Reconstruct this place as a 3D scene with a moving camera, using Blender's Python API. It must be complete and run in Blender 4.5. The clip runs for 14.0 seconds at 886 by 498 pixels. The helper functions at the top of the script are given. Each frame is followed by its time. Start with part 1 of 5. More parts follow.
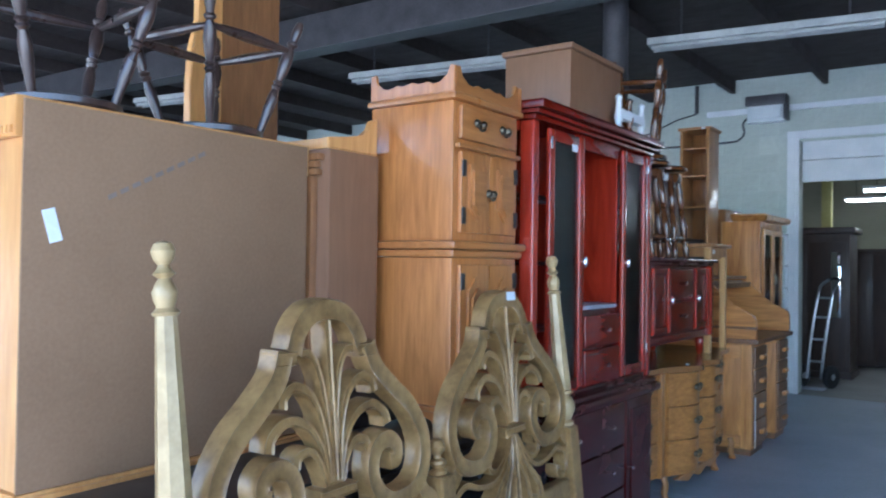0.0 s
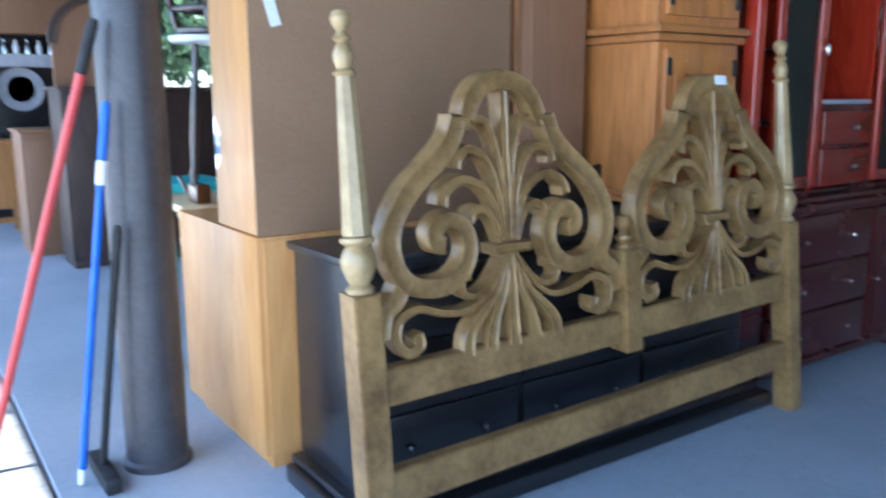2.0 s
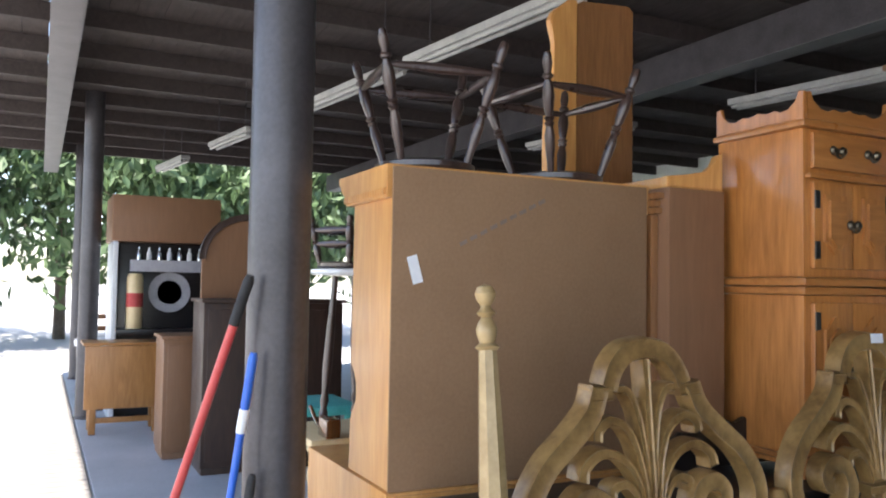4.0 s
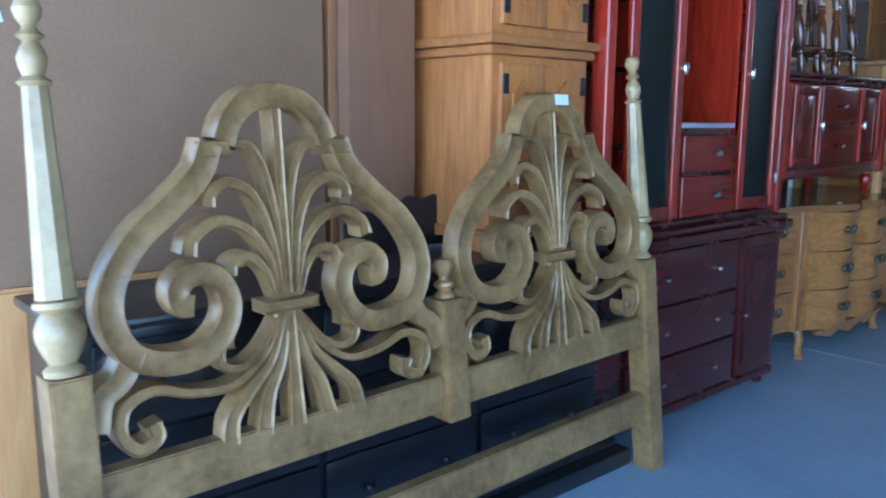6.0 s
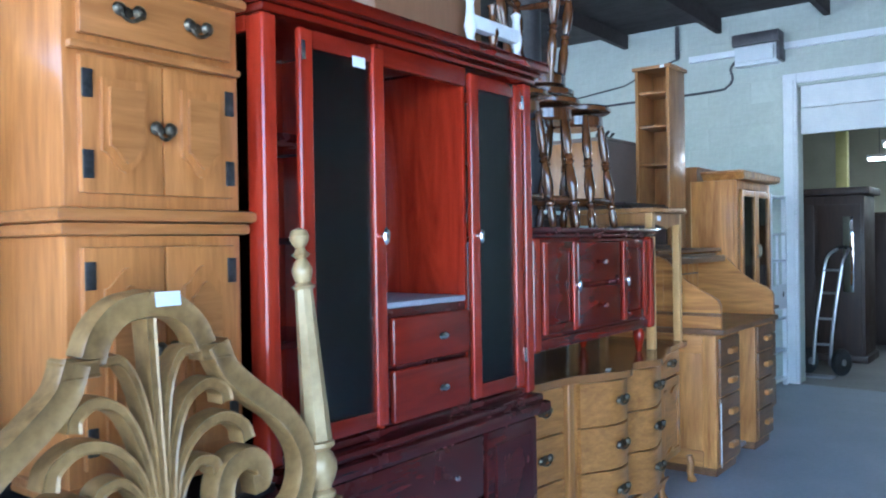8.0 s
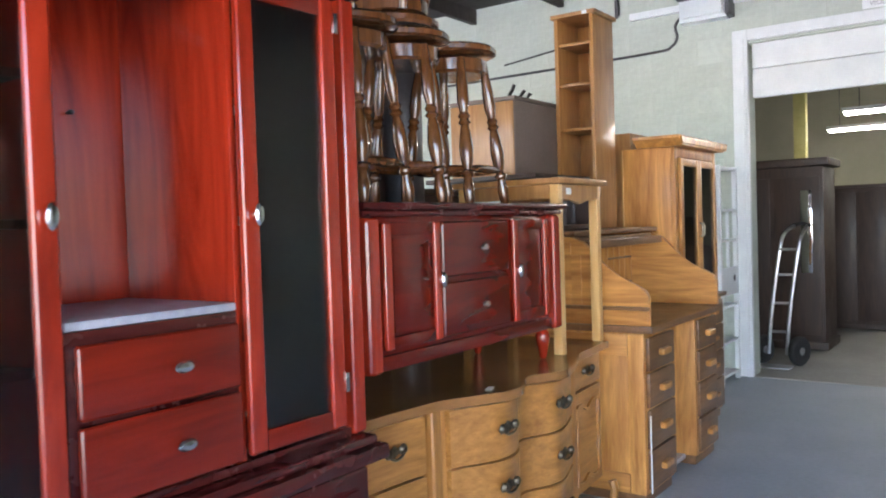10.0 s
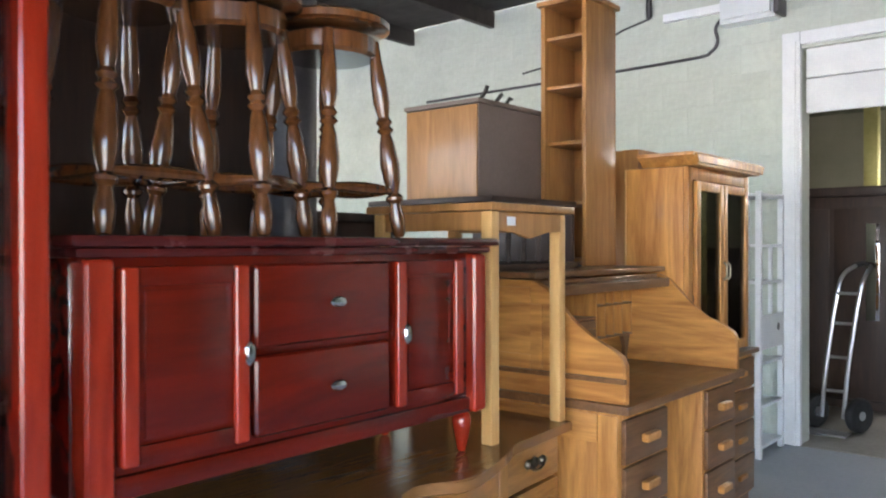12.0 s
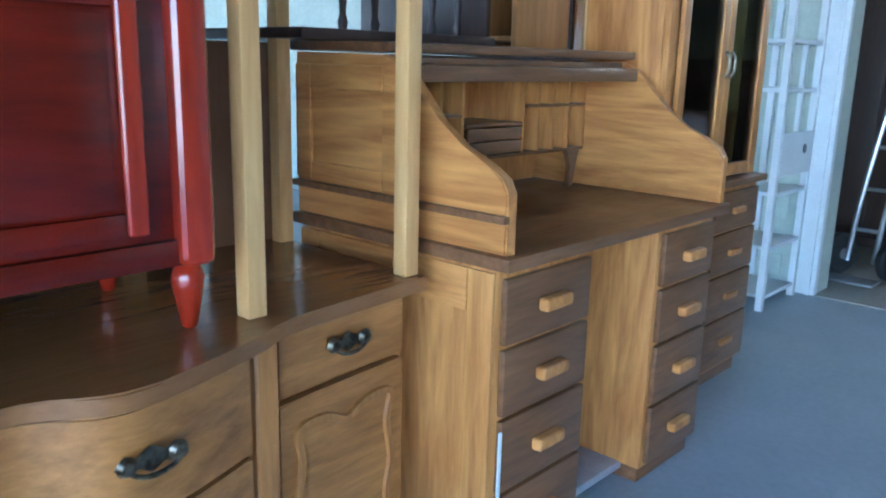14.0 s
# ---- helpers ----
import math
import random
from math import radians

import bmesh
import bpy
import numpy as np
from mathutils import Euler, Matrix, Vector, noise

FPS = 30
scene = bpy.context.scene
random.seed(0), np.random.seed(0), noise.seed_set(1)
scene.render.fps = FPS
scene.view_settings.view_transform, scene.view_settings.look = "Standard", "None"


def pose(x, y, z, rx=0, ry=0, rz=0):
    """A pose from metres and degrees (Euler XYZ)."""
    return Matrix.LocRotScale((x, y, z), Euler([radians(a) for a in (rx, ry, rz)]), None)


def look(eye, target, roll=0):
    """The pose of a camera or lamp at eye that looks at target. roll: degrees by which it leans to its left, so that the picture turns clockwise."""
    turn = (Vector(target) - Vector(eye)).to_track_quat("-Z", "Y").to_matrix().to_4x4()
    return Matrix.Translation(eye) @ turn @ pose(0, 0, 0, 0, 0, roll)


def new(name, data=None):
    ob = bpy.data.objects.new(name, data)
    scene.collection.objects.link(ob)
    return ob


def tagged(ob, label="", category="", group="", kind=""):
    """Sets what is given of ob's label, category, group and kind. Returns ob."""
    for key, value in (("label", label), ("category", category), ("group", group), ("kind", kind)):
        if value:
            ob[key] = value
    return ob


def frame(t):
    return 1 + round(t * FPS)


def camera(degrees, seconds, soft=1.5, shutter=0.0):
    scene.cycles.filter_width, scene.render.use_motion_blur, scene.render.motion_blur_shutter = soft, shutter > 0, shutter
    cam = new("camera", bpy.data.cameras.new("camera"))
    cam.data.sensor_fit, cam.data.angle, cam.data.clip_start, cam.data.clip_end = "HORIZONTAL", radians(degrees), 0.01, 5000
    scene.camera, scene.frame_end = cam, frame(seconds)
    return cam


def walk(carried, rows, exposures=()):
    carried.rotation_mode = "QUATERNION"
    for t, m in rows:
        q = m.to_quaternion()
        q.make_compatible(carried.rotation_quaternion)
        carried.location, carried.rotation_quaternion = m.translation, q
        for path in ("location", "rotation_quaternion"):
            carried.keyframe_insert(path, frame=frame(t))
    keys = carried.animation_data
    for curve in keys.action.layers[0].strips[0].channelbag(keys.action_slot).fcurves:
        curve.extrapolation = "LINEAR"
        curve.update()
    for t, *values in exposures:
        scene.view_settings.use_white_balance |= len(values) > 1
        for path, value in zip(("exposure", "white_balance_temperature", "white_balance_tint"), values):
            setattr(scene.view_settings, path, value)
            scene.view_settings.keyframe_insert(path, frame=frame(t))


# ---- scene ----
cam = camera(57.6, 14.0, 2.0, 0.3)
PATH = [
    (0, (0.252, 0.42, 1.342), (-0.9, 2.054, 1.379), 0.8),
    (0.5, (0.335, 0.45, 1.294), (-0.968, 1.967, 1.247), 0.3),
    (1, (0.391, 0.537, 1.24), (-1.01, 1.95, 1.037), 1.6),
    (1.5, (0.521, 0.587, 1.172), (-0.975, 1.858, 0.791), 0.7),
    (2, (0.557, 0.531, 1.178), (-1.058, 1.651, 0.808), -0.2),
    (2.2, (0.602, 0.515, 1.177), (-1.11, 1.513, 0.909), -0.7),
    (4.3, (0.475, 0.496, 1.387), (-1.291, 1.423, 1.536), 1.4),
    (4.5, (0.466, 0.548, 1.383), (-1.243, 1.574, 1.539), 1.4),
    (5, (0.432, 0.691, 1.293), (-1.127, 1.945, 1.292), 1.0),
    (5.5, (0.405, 0.878, 1.223), (-1.112, 2.173, 1.08), 0.9),
    (6, (0.393, 1.032, 1.179), (-1.089, 2.335, 0.856), 0.4),
    (6.5, (0.347, 1.258, 1.217), (-1.037, 2.679, 0.963), 1.2),
    (7, (0.328, 1.465, 1.261), (-0.935, 3.007, 1.1), -0.3),
    (7.5, (0.315, 1.709, 1.308), (-0.9, 3.297, 1.26), -1.3),
    (8, (0.271, 1.911, 1.338), (-0.944, 3.499, 1.323), -0.9),
    (8.5, (0.23, 2.134, 1.354), (-0.947, 3.751, 1.36), 0.1),
    (9, (0.218, 2.374, 1.325), (-0.92, 4.018, 1.281), -1.2),
    (9.2, (0.199, 2.469, 1.32), (-0.93, 4.119, 1.249), -1.1),
    (11.3, (0.051, 3.566, 1.34), (-1.184, 5.139, 1.365), -2.1),
    (11.5, (0.044, 3.661, 1.386), (-1.214, 5.216, 1.425), -0.4),
    (12, (0.048, 3.917, 1.373), (-1.237, 5.45, 1.365), -0.1),
    (12.5, (0.023, 4.214, 1.355), (-1.278, 5.728, 1.236), 0.9),
    (13, (-0.056, 4.518, 1.313), (-1.366, 6.012, 1.086), 1.4),
    (13.5, (-0.106, 4.792, 1.25), (-1.375, 6.289, 0.861), 1.7),
    (14, (-0.199, 5.08, 1.235), (-1.519, 6.512, 0.78), 1.4),
]
EXPOSURES = [(0, 2.4, 4900, 8), (1.0, 2.3, 4500, 4), (1.5, 2.35, 4700, 5), (2.2, 2.3, 5200, 9), (4.5, 1.75, 6600, 15), (5.0, 1.75, 6100, 11), (5.5, 2.05, 4600, 6), (6.0, 2.6, 4350, 3), (6.5, 3.15, 4700, 6), (7.5, 3.05, 4750, 5), (8.5, 3.3, 4850, 8), (9.0, 3.45, 5700, 14), (11.5, 3.45, 6400, 16), (12.5, 3.4, 6200, 14), (13.5, 3.7, 4550, 3), (14.0, 3.6, 4600, 3)]
walk(cam, [(t, look(eye, target, roll)) for t, eye, target, roll in PATH], EXPOSURES)

# ---- light ----
world = bpy.data.worlds.new("sky")
world.use_nodes = True
scene.world = world
nt = world.node_tree
sky = nt.nodes.new("ShaderNodeTexSky")
sky.sky_type, sky.sun_disc = "NISHITA", False
sky.sun_elevation, sky.sun_rotation = radians(60), radians(165)
nt.links.new(sky.outputs[0], nt.nodes["Background"].inputs[0])
nt.nodes["Background"].inputs[1].default_value = 0.15
sun = new("sun", bpy.data.lights.new("sun", "SUN"))
sun.data.energy, sun.data.angle, sun.data.color = 5.0, radians(0.6), (1.0, 0.95, 0.86)
sun.matrix_world = look((0, 0, 20), (-0.26 * 8, 0.966 * 8, 20 - 8 * math.tan(radians(60))))


# ---- materials ----
def mat_base(name, rough=0.5, metal=0.0, coat=0.0):
    m = bpy.data.materials.new(name)
    m.use_nodes = True
    b = m.node_tree.nodes["Principled BSDF"]
    b.inputs["Roughness"].default_value, b.inputs["Metallic"].default_value = rough, metal
    b.inputs["Coat Weight"].default_value, b.inputs["Coat Roughness"].default_value = coat, 0.12
    return m, m.node_tree.nodes, m.node_tree.links, b


def ramp(n, stops):
    r = n.new("ShaderNodeValToRGB")
    e = r.color_ramp.elements
    while len(e) < len(stops):
        e.new(0.5)
    for k, (p, c) in zip(e, stops):
        k.position, k.color = p, (*c, 1)
    return r


def coords(n, l, scale):
    tc, mp = n.new("ShaderNodeTexCoord"), n.new("ShaderNodeMapping")
    mp.inputs["Scale"].default_value = scale
    l.new(tc.outputs["Object"], mp.inputs["Vector"])
    return mp


def noise_tex(n, l, mp, scale, detail=5, rough=0.6, dist=0.0):
    t = n.new("ShaderNodeTexNoise")
    t.inputs["Scale"].default_value, t.inputs["Detail"].default_value = scale, detail
    t.inputs["Roughness"].default_value, t.inputs["Distortion"].default_value = rough, dist
    l.new(mp.outputs[0], t.inputs["Vector"])
    return t


def bump(n, l, b, src, strength, dist=0.002):
    k = n.new("ShaderNodeBump")
    k.inputs["Strength"].default_value, k.inputs["Distance"].default_value = strength, dist
    l.new(src, k.inputs["Height"])
    l.new(k.outputs[0], b.inputs["Normal"])


def wood(name, dark, light, axis="z", rough=0.35, coat=0.3, figure=0.5, spread=0.18):
    """Varnished wood with the grain along one axis: fine streaks, broad figure and worn gloss."""
    m, n, l, b = mat_base(name, rough, 0, coat)
    along = {"x": (1.2, 14, 14), "y": (14, 1.2, 14), "z": (14, 14, 1.2)}[axis]
    fig = {"x": (0.6, 4, 4), "y": (4, 0.6, 4), "z": (4, 4, 0.6)}[axis]
    g = noise_tex(n, l, coords(n, l, along), 5.0, 6, 0.65, 0.3)
    f = noise_tex(n, l, coords(n, l, fig), 2.2, 3, 0.5, 2.5)
    mx = n.new("ShaderNodeMix")
    mx.inputs[0].default_value = figure
    l.new(g.outputs[0], mx.inputs[2])
    l.new(f.outputs[0], mx.inputs[3])
    mid = tuple((a + c) / 2 for a, c in zip(dark, light))
    r = ramp(n, [(0.5 - spread, dark), (0.5, mid), (0.5 + spread, light)])
    l.new(mx.outputs[0], r.inputs[0])
    l.new(r.outputs[0], b.inputs["Base Color"])
    w = noise_tex(n, l, coords(n, l, (1, 1, 1)), 6.0, 4)
    rr = n.new("ShaderNodeMapRange")
    rr.inputs[3].default_value, rr.inputs[4].default_value = rough * 0.7, min(1, rough * 1.4)
    l.new(w.outputs[0], rr.inputs[0])
    l.new(rr.outputs[0], b.inputs["Roughness"])
    bump(n, l, b, g.outputs[0], 0.12)
    return m


def mottled(name, a, c, scale=6.0, rough=0.7, metal=0.0, coat=0.0, bumps=0.15, fine=60.0):
    """Paint, board, concrete or metal: blotches at one scale and grain at another."""
    m, n, l, b = mat_base(name, rough, metal, coat)
    mp = coords(n, l, (1, 1, 1))
    big, small = noise_tex(n, l, mp, scale, 4), noise_tex(n, l, mp, fine, 3)
    mx = n.new("ShaderNodeMix")
    mx.inputs[0].default_value = 0.35
    l.new(big.outputs[0], mx.inputs[2])
    l.new(small.outputs[0], mx.inputs[3])
    r = ramp(n, [(0.35, a), (0.65, c)])
    l.new(mx.outputs[0], r.inputs[0])
    l.new(r.outputs[0], b.inputs["Base Color"])
    bump(n, l, b, mx.outputs[0], bumps)
    return m


def glass(name, tint=(0.9, 0.93, 0.93), rough=0.0):
    """Thin pane: clear with a glossy coat."""
    m, n, l, b = mat_base(name)
    n.remove(b)
    out = n["Material Output"]
    tr, gl, mx, fr = n.new("ShaderNodeBsdfTransparent"), n.new("ShaderNodeBsdfGlossy"), n.new("ShaderNodeMixShader"), n.new("ShaderNodeFresnel")
    tr.inputs[0].default_value = (*tint, 1)
    gl.inputs["Roughness"].default_value = rough
    fr.inputs[0].default_value = 1.48
    l.new(fr.outputs[0], mx.inputs[0])
    l.new(tr.outputs[0], mx.inputs[1])
    l.new(gl.outputs[0], mx.inputs[2])
    l.new(mx.outputs[0], out.inputs[0])
    return m


def glow(name, colour, strength):
    m, n, l, b = mat_base(name)
    b.inputs["Emission Color"].default_value, b.inputs["Emission Strength"].default_value = (*colour, 1), strength
    return m


M_RED = wood("red_lacquered_wood", (0.16, 0.010, 0.004), (0.42, 0.034, 0.012), "z", 0.2, 0.5, 0.8, 0.25)
M_REDH = wood("red_lacquered_wood_across", (0.08, 0.005, 0.002), (0.23, 0.016, 0.006), "y", 0.2, 0.2, 0.8, 0.3)
M_REDDARK = wood("dark_cherry_wood", (0.032, 0.005, 0.005), (0.085, 0.011, 0.009), "y", 0.25, 0.2)
for lacquer in (M_RED, M_REDH, M_REDDARK):
    lacquer.node_tree.nodes["Principled BSDF"].inputs["Specular IOR Level"].default_value = 0.5
M_REDC = wood("deep_red_lacquer", (0.05, 0.0035, 0.0014), (0.17, 0.010, 0.003), "y", 0.18, 0.15, 0.8, 0.3)
M_MAPLE = wood("honey_maple", (0.30, 0.105, 0.022), (0.56, 0.23, 0.06), "z", 0.3, 0.5, 0.45)
M_MAPLEH = wood("honey_maple_across", (0.28, 0.10, 0.022), (0.48, 0.20, 0.055), "y", 0.3, 0.4, 0.45)
M_BLOND = wood("blond_pine", (0.50, 0.225, 0.06), (0.68, 0.36, 0.115), "z", 0.4, 0.25, 0.5)
M_PINE = wood("yellow_pine", (0.54, 0.28, 0.085), (0.76, 0.47, 0.185), "z", 0.42, 0.2, 0.55)
M_KNOTTY = wood("amber_pine", (0.27, 0.115, 0.032), (0.47, 0.23, 0.075), "z", 0.4, 0.25, 0.6)
M_OAK = wood("golden_oak", (0.34, 0.122, 0.026), (0.74, 0.36, 0.098), "z", 0.4, 0.3, 0.65)
M_OAKX = wood("golden_oak_lengthwise", (0.34, 0.122, 0.026), (0.72, 0.345, 0.092), "x", 0.4, 0.3, 0.65)
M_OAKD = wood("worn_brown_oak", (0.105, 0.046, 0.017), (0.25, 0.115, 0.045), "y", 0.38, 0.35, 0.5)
M_FRUIT = wood("brown_fruitwood", (0.24, 0.090, 0.018), (0.54, 0.245, 0.060), "y", 0.32, 0.4, 0.5)
M_FRUITV = wood("brown_fruitwood_upright", (0.24, 0.090, 0.020), (0.52, 0.235, 0.060), "z", 0.32, 0.4, 0.5)
M_TOP = wood("dark_fruitwood_top", (0.19, 0.080, 0.024), (0.33, 0.150, 0.048), "y", 0.22, 0.35, 0.4, 0.3)
M_STOOL = wood("glossy_walnut", (0.05, 0.017, 0.006), (0.17, 0.065, 0.02), "z", 0.16, 0.8, 0.4)
M_EBON = wood("dark_stained_legs", (0.028, 0.017, 0.014), (0.075, 0.045, 0.036), "z", 0.28, 0.5, 0.4)
M_BLACK = wood("black_painted_wood", (0.006, 0.006, 0.007), (0.016, 0.015, 0.017), "y", 0.32, 0.3)
M_BROWN = wood("brown_veneer_panel", (0.18, 0.088, 0.042), (0.25, 0.128, 0.064), "z", 0.5, 0.1, 0.35, 0.3)
M_GLOSSB = wood("glossy_brown_side", (0.20, 0.09, 0.035), (0.32, 0.15, 0.06), "z", 0.22, 0.8, 0.4)
M_DARKB = wood("old_dark_wood", (0.025, 0.014, 0.010), (0.065, 0.034, 0.022), "z", 0.5, 0.1)
M_BOARD = mottled("hardboard_back", (0.215, 0.122, 0.06), (0.29, 0.172, 0.09), 1.4, 0.75, 0, 0, 0.05, 90)
M_TAUPE = mottled("taupe_laminate", (0.17, 0.125, 0.10), (0.22, 0.165, 0.135), 3.0, 0.6, 0, 0, 0.05)
M_GOLD = mottled("antiqued_gold_paint", (0.155, 0.083, 0.026), (0.39, 0.236, 0.084), 7.0, 0.36, 0.15, 0.25, 0.12, 40)
M_GOLDB = mottled("pale_gold_paint", (0.30, 0.20, 0.08), (0.50, 0.36, 0.17), 8.0, 0.36, 0.1, 0.25, 0.1, 40)
M_CONC = mottled("smooth_concrete", (0.33, 0.37, 0.40), (0.44, 0.48, 0.51), 1.3, 0.55, 0, 0, 0.10, 35)
M_DECK = wood("weathered_deck_boards", (0.17, 0.16, 0.148), (0.29, 0.275, 0.255), "y", 0.8, 0.0)
M_WALL = mottled("painted_block_wall", (0.45, 0.49, 0.43), (0.58, 0.62, 0.55), 2.0, 0.7, 0, 0, 0.25, 30)
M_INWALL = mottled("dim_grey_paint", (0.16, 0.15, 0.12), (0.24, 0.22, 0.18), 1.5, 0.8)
M_TRUSS = mottled("pale_green_truss_paint", (0.10, 0.11, 0.07), (0.30, 0.31, 0.22), 2.5, 0.7)
M_CREAMWALL = mottled("cream_room_paint", (0.38, 0.37, 0.27), (0.48, 0.46, 0.35), 1.5, 0.8)
M_WARMCONC = mottled("worn_warm_concrete", (0.24, 0.23, 0.20), (0.36, 0.34, 0.30), 1.6, 0.6, 0, 0, 0.1, 30)
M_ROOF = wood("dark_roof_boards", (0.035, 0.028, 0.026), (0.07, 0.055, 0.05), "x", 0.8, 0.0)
M_STEEL = mottled("dark_painted_steel", (0.045, 0.042, 0.045), (0.085, 0.08, 0.085), 5.0, 0.42, 0.2, 0.1)
M_WHITE = mottled("white_enamel", (0.72, 0.74, 0.76), (0.82, 0.83, 0.84), 5.0, 0.4)
M_OLDLAMP = mottled("dusty_grey_enamel", (0.30, 0.31, 0.30), (0.42, 0.43, 0.41), 7.0, 0.5)
M_TUBE = mottled("unlit_white_tube", (0.62, 0.66, 0.68), (0.72, 0.75, 0.76), 5.0, 0.3)
M_ALU = mottled("brushed_aluminium", (0.55, 0.57, 0.60), (0.72, 0.74, 0.77), 9.0, 0.3, 0.9)
M_NICKEL = mottled("satin_nickel", (0.62, 0.62, 0.60), (0.80, 0.80, 0.78), 20.0, 0.22, 1.0)
M_BRASS = mottled("tarnished_brass", (0.07, 0.058, 0.04), (0.24, 0.205, 0.145), 60.0, 0.35, 0.9)
M_IRON = mottled("dark_iron", (0.05, 0.05, 0.05), (0.12, 0.115, 0.11), 40.0, 0.4, 0.8)
M_RUBBER = mottled("black_rubber", (0.012, 0.012, 0.013), (0.03, 0.03, 0.03), 20.0, 0.75)
M_PAPER = mottled("white_paper", (0.74, 0.76, 0.78), (0.82, 0.83, 0.84), 15.0, 0.7)
M_INK = mottled("faded_red_ink", (0.45, 0.05, 0.05), (0.55, 0.09, 0.08), 30.0, 0.7)
M_GREYINK = mottled("grey_ink", (0.2, 0.2, 0.22), (0.3, 0.3, 0.32), 30.0, 0.7)
M_REDP = mottled("red_enamel_pole", (0.50, 0.05, 0.05), (0.60, 0.09, 0.08), 12.0, 0.35)
M_BLUEP = mottled("blue_enamel_pole", (0.015, 0.10, 0.52), (0.03, 0.15, 0.62), 12.0, 0.35)
M_TEAL = mottled("turquoise_paint", (0.05, 0.38, 0.36), (0.11, 0.52, 0.48), 12.0, 0.5)
M_CREAM = mottled("cream_paint", (0.62, 0.48, 0.25), (0.72, 0.58, 0.34), 8.0, 0.4)
M_YELLOW = mottled("yellow_steel", (0.55, 0.50, 0.16), (0.66, 0.60, 0.24), 8.0, 0.5)
M_DUST = mottled("dusty_grey_shelf", (0.30, 0.30, 0.33), (0.42, 0.42, 0.45), 8.0, 0.6)
M_GRASS = mottled("gravel_lot", (0.46, 0.45, 0.43), (0.53, 0.52, 0.50), 0.3, 0.9, 0, 0, 0.3, 12)
M_LEAF = mottled("leaves", (0.045, 0.085, 0.03), (0.07, 0.12, 0.04), 1.2, 0.6)
M_BARK = mottled("bark", (0.08, 0.06, 0.045), (0.15, 0.12, 0.09), 8.0, 0.9)
M_GLASS = glass("clear_glass")
M_SMOKE = glass("dusty_glass", (0.66, 0.64, 0.62), 0.16)
M_MIRROR = mottled("mirror", (0.8, 0.8, 0.8), (0.85, 0.85, 0.85), 5, 0.03, 1.0, 0, 0)
M_LAMP = glow("lit_tube", (1.0, 0.97, 0.85), 7.0)


# ---- building blocks ----
ROOT = {}


def thing(name, at, label, category, group="", kind=""):
    ob = new(name)
    ob.location = at
    ROOT[ob] = Vector(at)
    return tagged(ob, label, category, group, kind)


def part(name, bm, material, parent, label=""):
    root = parent
    while root.parent:
        root = root.parent
    bm.transform(Matrix.Translation(-ROOT[root]))
    bmesh.ops.recalc_face_normals(bm, faces=bm.faces)
    me = bpy.data.meshes.new(name)
    bm.to_mesh(me)
    bm.free()
    me.materials.append(material)
    for p in me.polygons:
        p.use_smooth = True
    me.set_sharp_from_angle(angle=radians(32))
    ob = new(name, me)
    ob.parent = parent
    return tagged(ob, label)


def box(x0, x1, y0, y1, z0, z1, bev=0.004, bm=None, seg=2):
    own = bmesh.new()
    bmesh.ops.create_cube(own, size=1)
    own.transform(Matrix.Translation(((x0 + x1) / 2, (y0 + y1) / 2, (z0 + z1) / 2)) @ Matrix.Diagonal((abs(x1 - x0), abs(y1 - y0), abs(z1 - z0), 1)))
    if bev:
        bmesh.ops.bevel(own, geom=own.edges[:], offset=min(bev, 0.45 * min(abs(x1 - x0), abs(y1 - y0), abs(z1 - z0))), segments=seg, affect="EDGES", profile=0.6)
    return joined(bm, own)


def joined(bm, own):
    if bm is None:
        return own
    tmp = bpy.data.meshes.new("tmp")
    own.to_mesh(tmp)
    own.free()
    bm.from_mesh(tmp)
    bpy.data.meshes.remove(tmp)
    return bm


def lathe(profile, m=None, seg=14, bm=None):
    """Turned piece from (radius, height) pairs round the z axis, then moved by m."""
    own = bmesh.new()
    rings = []
    for r, z in profile:
        rings.append([own.verts.new((max(r, 0.0004) * math.cos(2 * math.pi * k / seg), max(r, 0.0004) * math.sin(2 * math.pi * k / seg), z)) for k in range(seg)])
    for a, c in zip(rings, rings[1:]):
        for k in range(seg):
            own.faces.new((a[k], a[(k + 1) % seg], c[(k + 1) % seg], c[k]))
    own.faces.new(rings[0][::-1])
    own.faces.new(rings[-1])
    if m is not None:
        own.transform(m)
    return joined(bm, own)


def slab(pts, place, depth, bm=None, bev=0.0):
    """Sawn board: the outline pts, put in space by place(a, b, d), for d from 0 to depth."""
    own = bmesh.new()
    lo = [own.verts.new(place(a, c, 0)) for a, c in pts]
    hi = [own.verts.new(place(a, c, depth)) for a, c in pts]
    own.faces.new(lo[::-1])
    top = own.faces.new(hi)
    for k in range(len(pts)):
        own.faces.new((lo[k], lo[(k + 1) % len(pts)], hi[(k + 1) % len(pts)], hi[k]))
    if bev:
        bmesh.ops.bevel(own, geom=list(top.edges), offset=bev, segments=2, affect="EDGES")
    return joined(bm, own)


def smooth(pts, n=6):
    """Points of a soft curve through the given ones."""
    p = [Vector(q) for q in pts]
    p = [p[0] * 2 - p[1]] + p + [p[-1] * 2 - p[-2]]
    out = []
    for k in range(1, len(p) - 2):
        for i in range(n):
            t = i / n
            a, c, d, e = p[k - 1], p[k], p[k + 1], p[k + 2]
            out.append(0.5 * ((2 * c) + (d - a) * t + (2 * a - 5 * c + 4 * d - e) * t * t + (3 * c - a - 3 * d + e) * t ** 3))
    return out + [p[-2]]


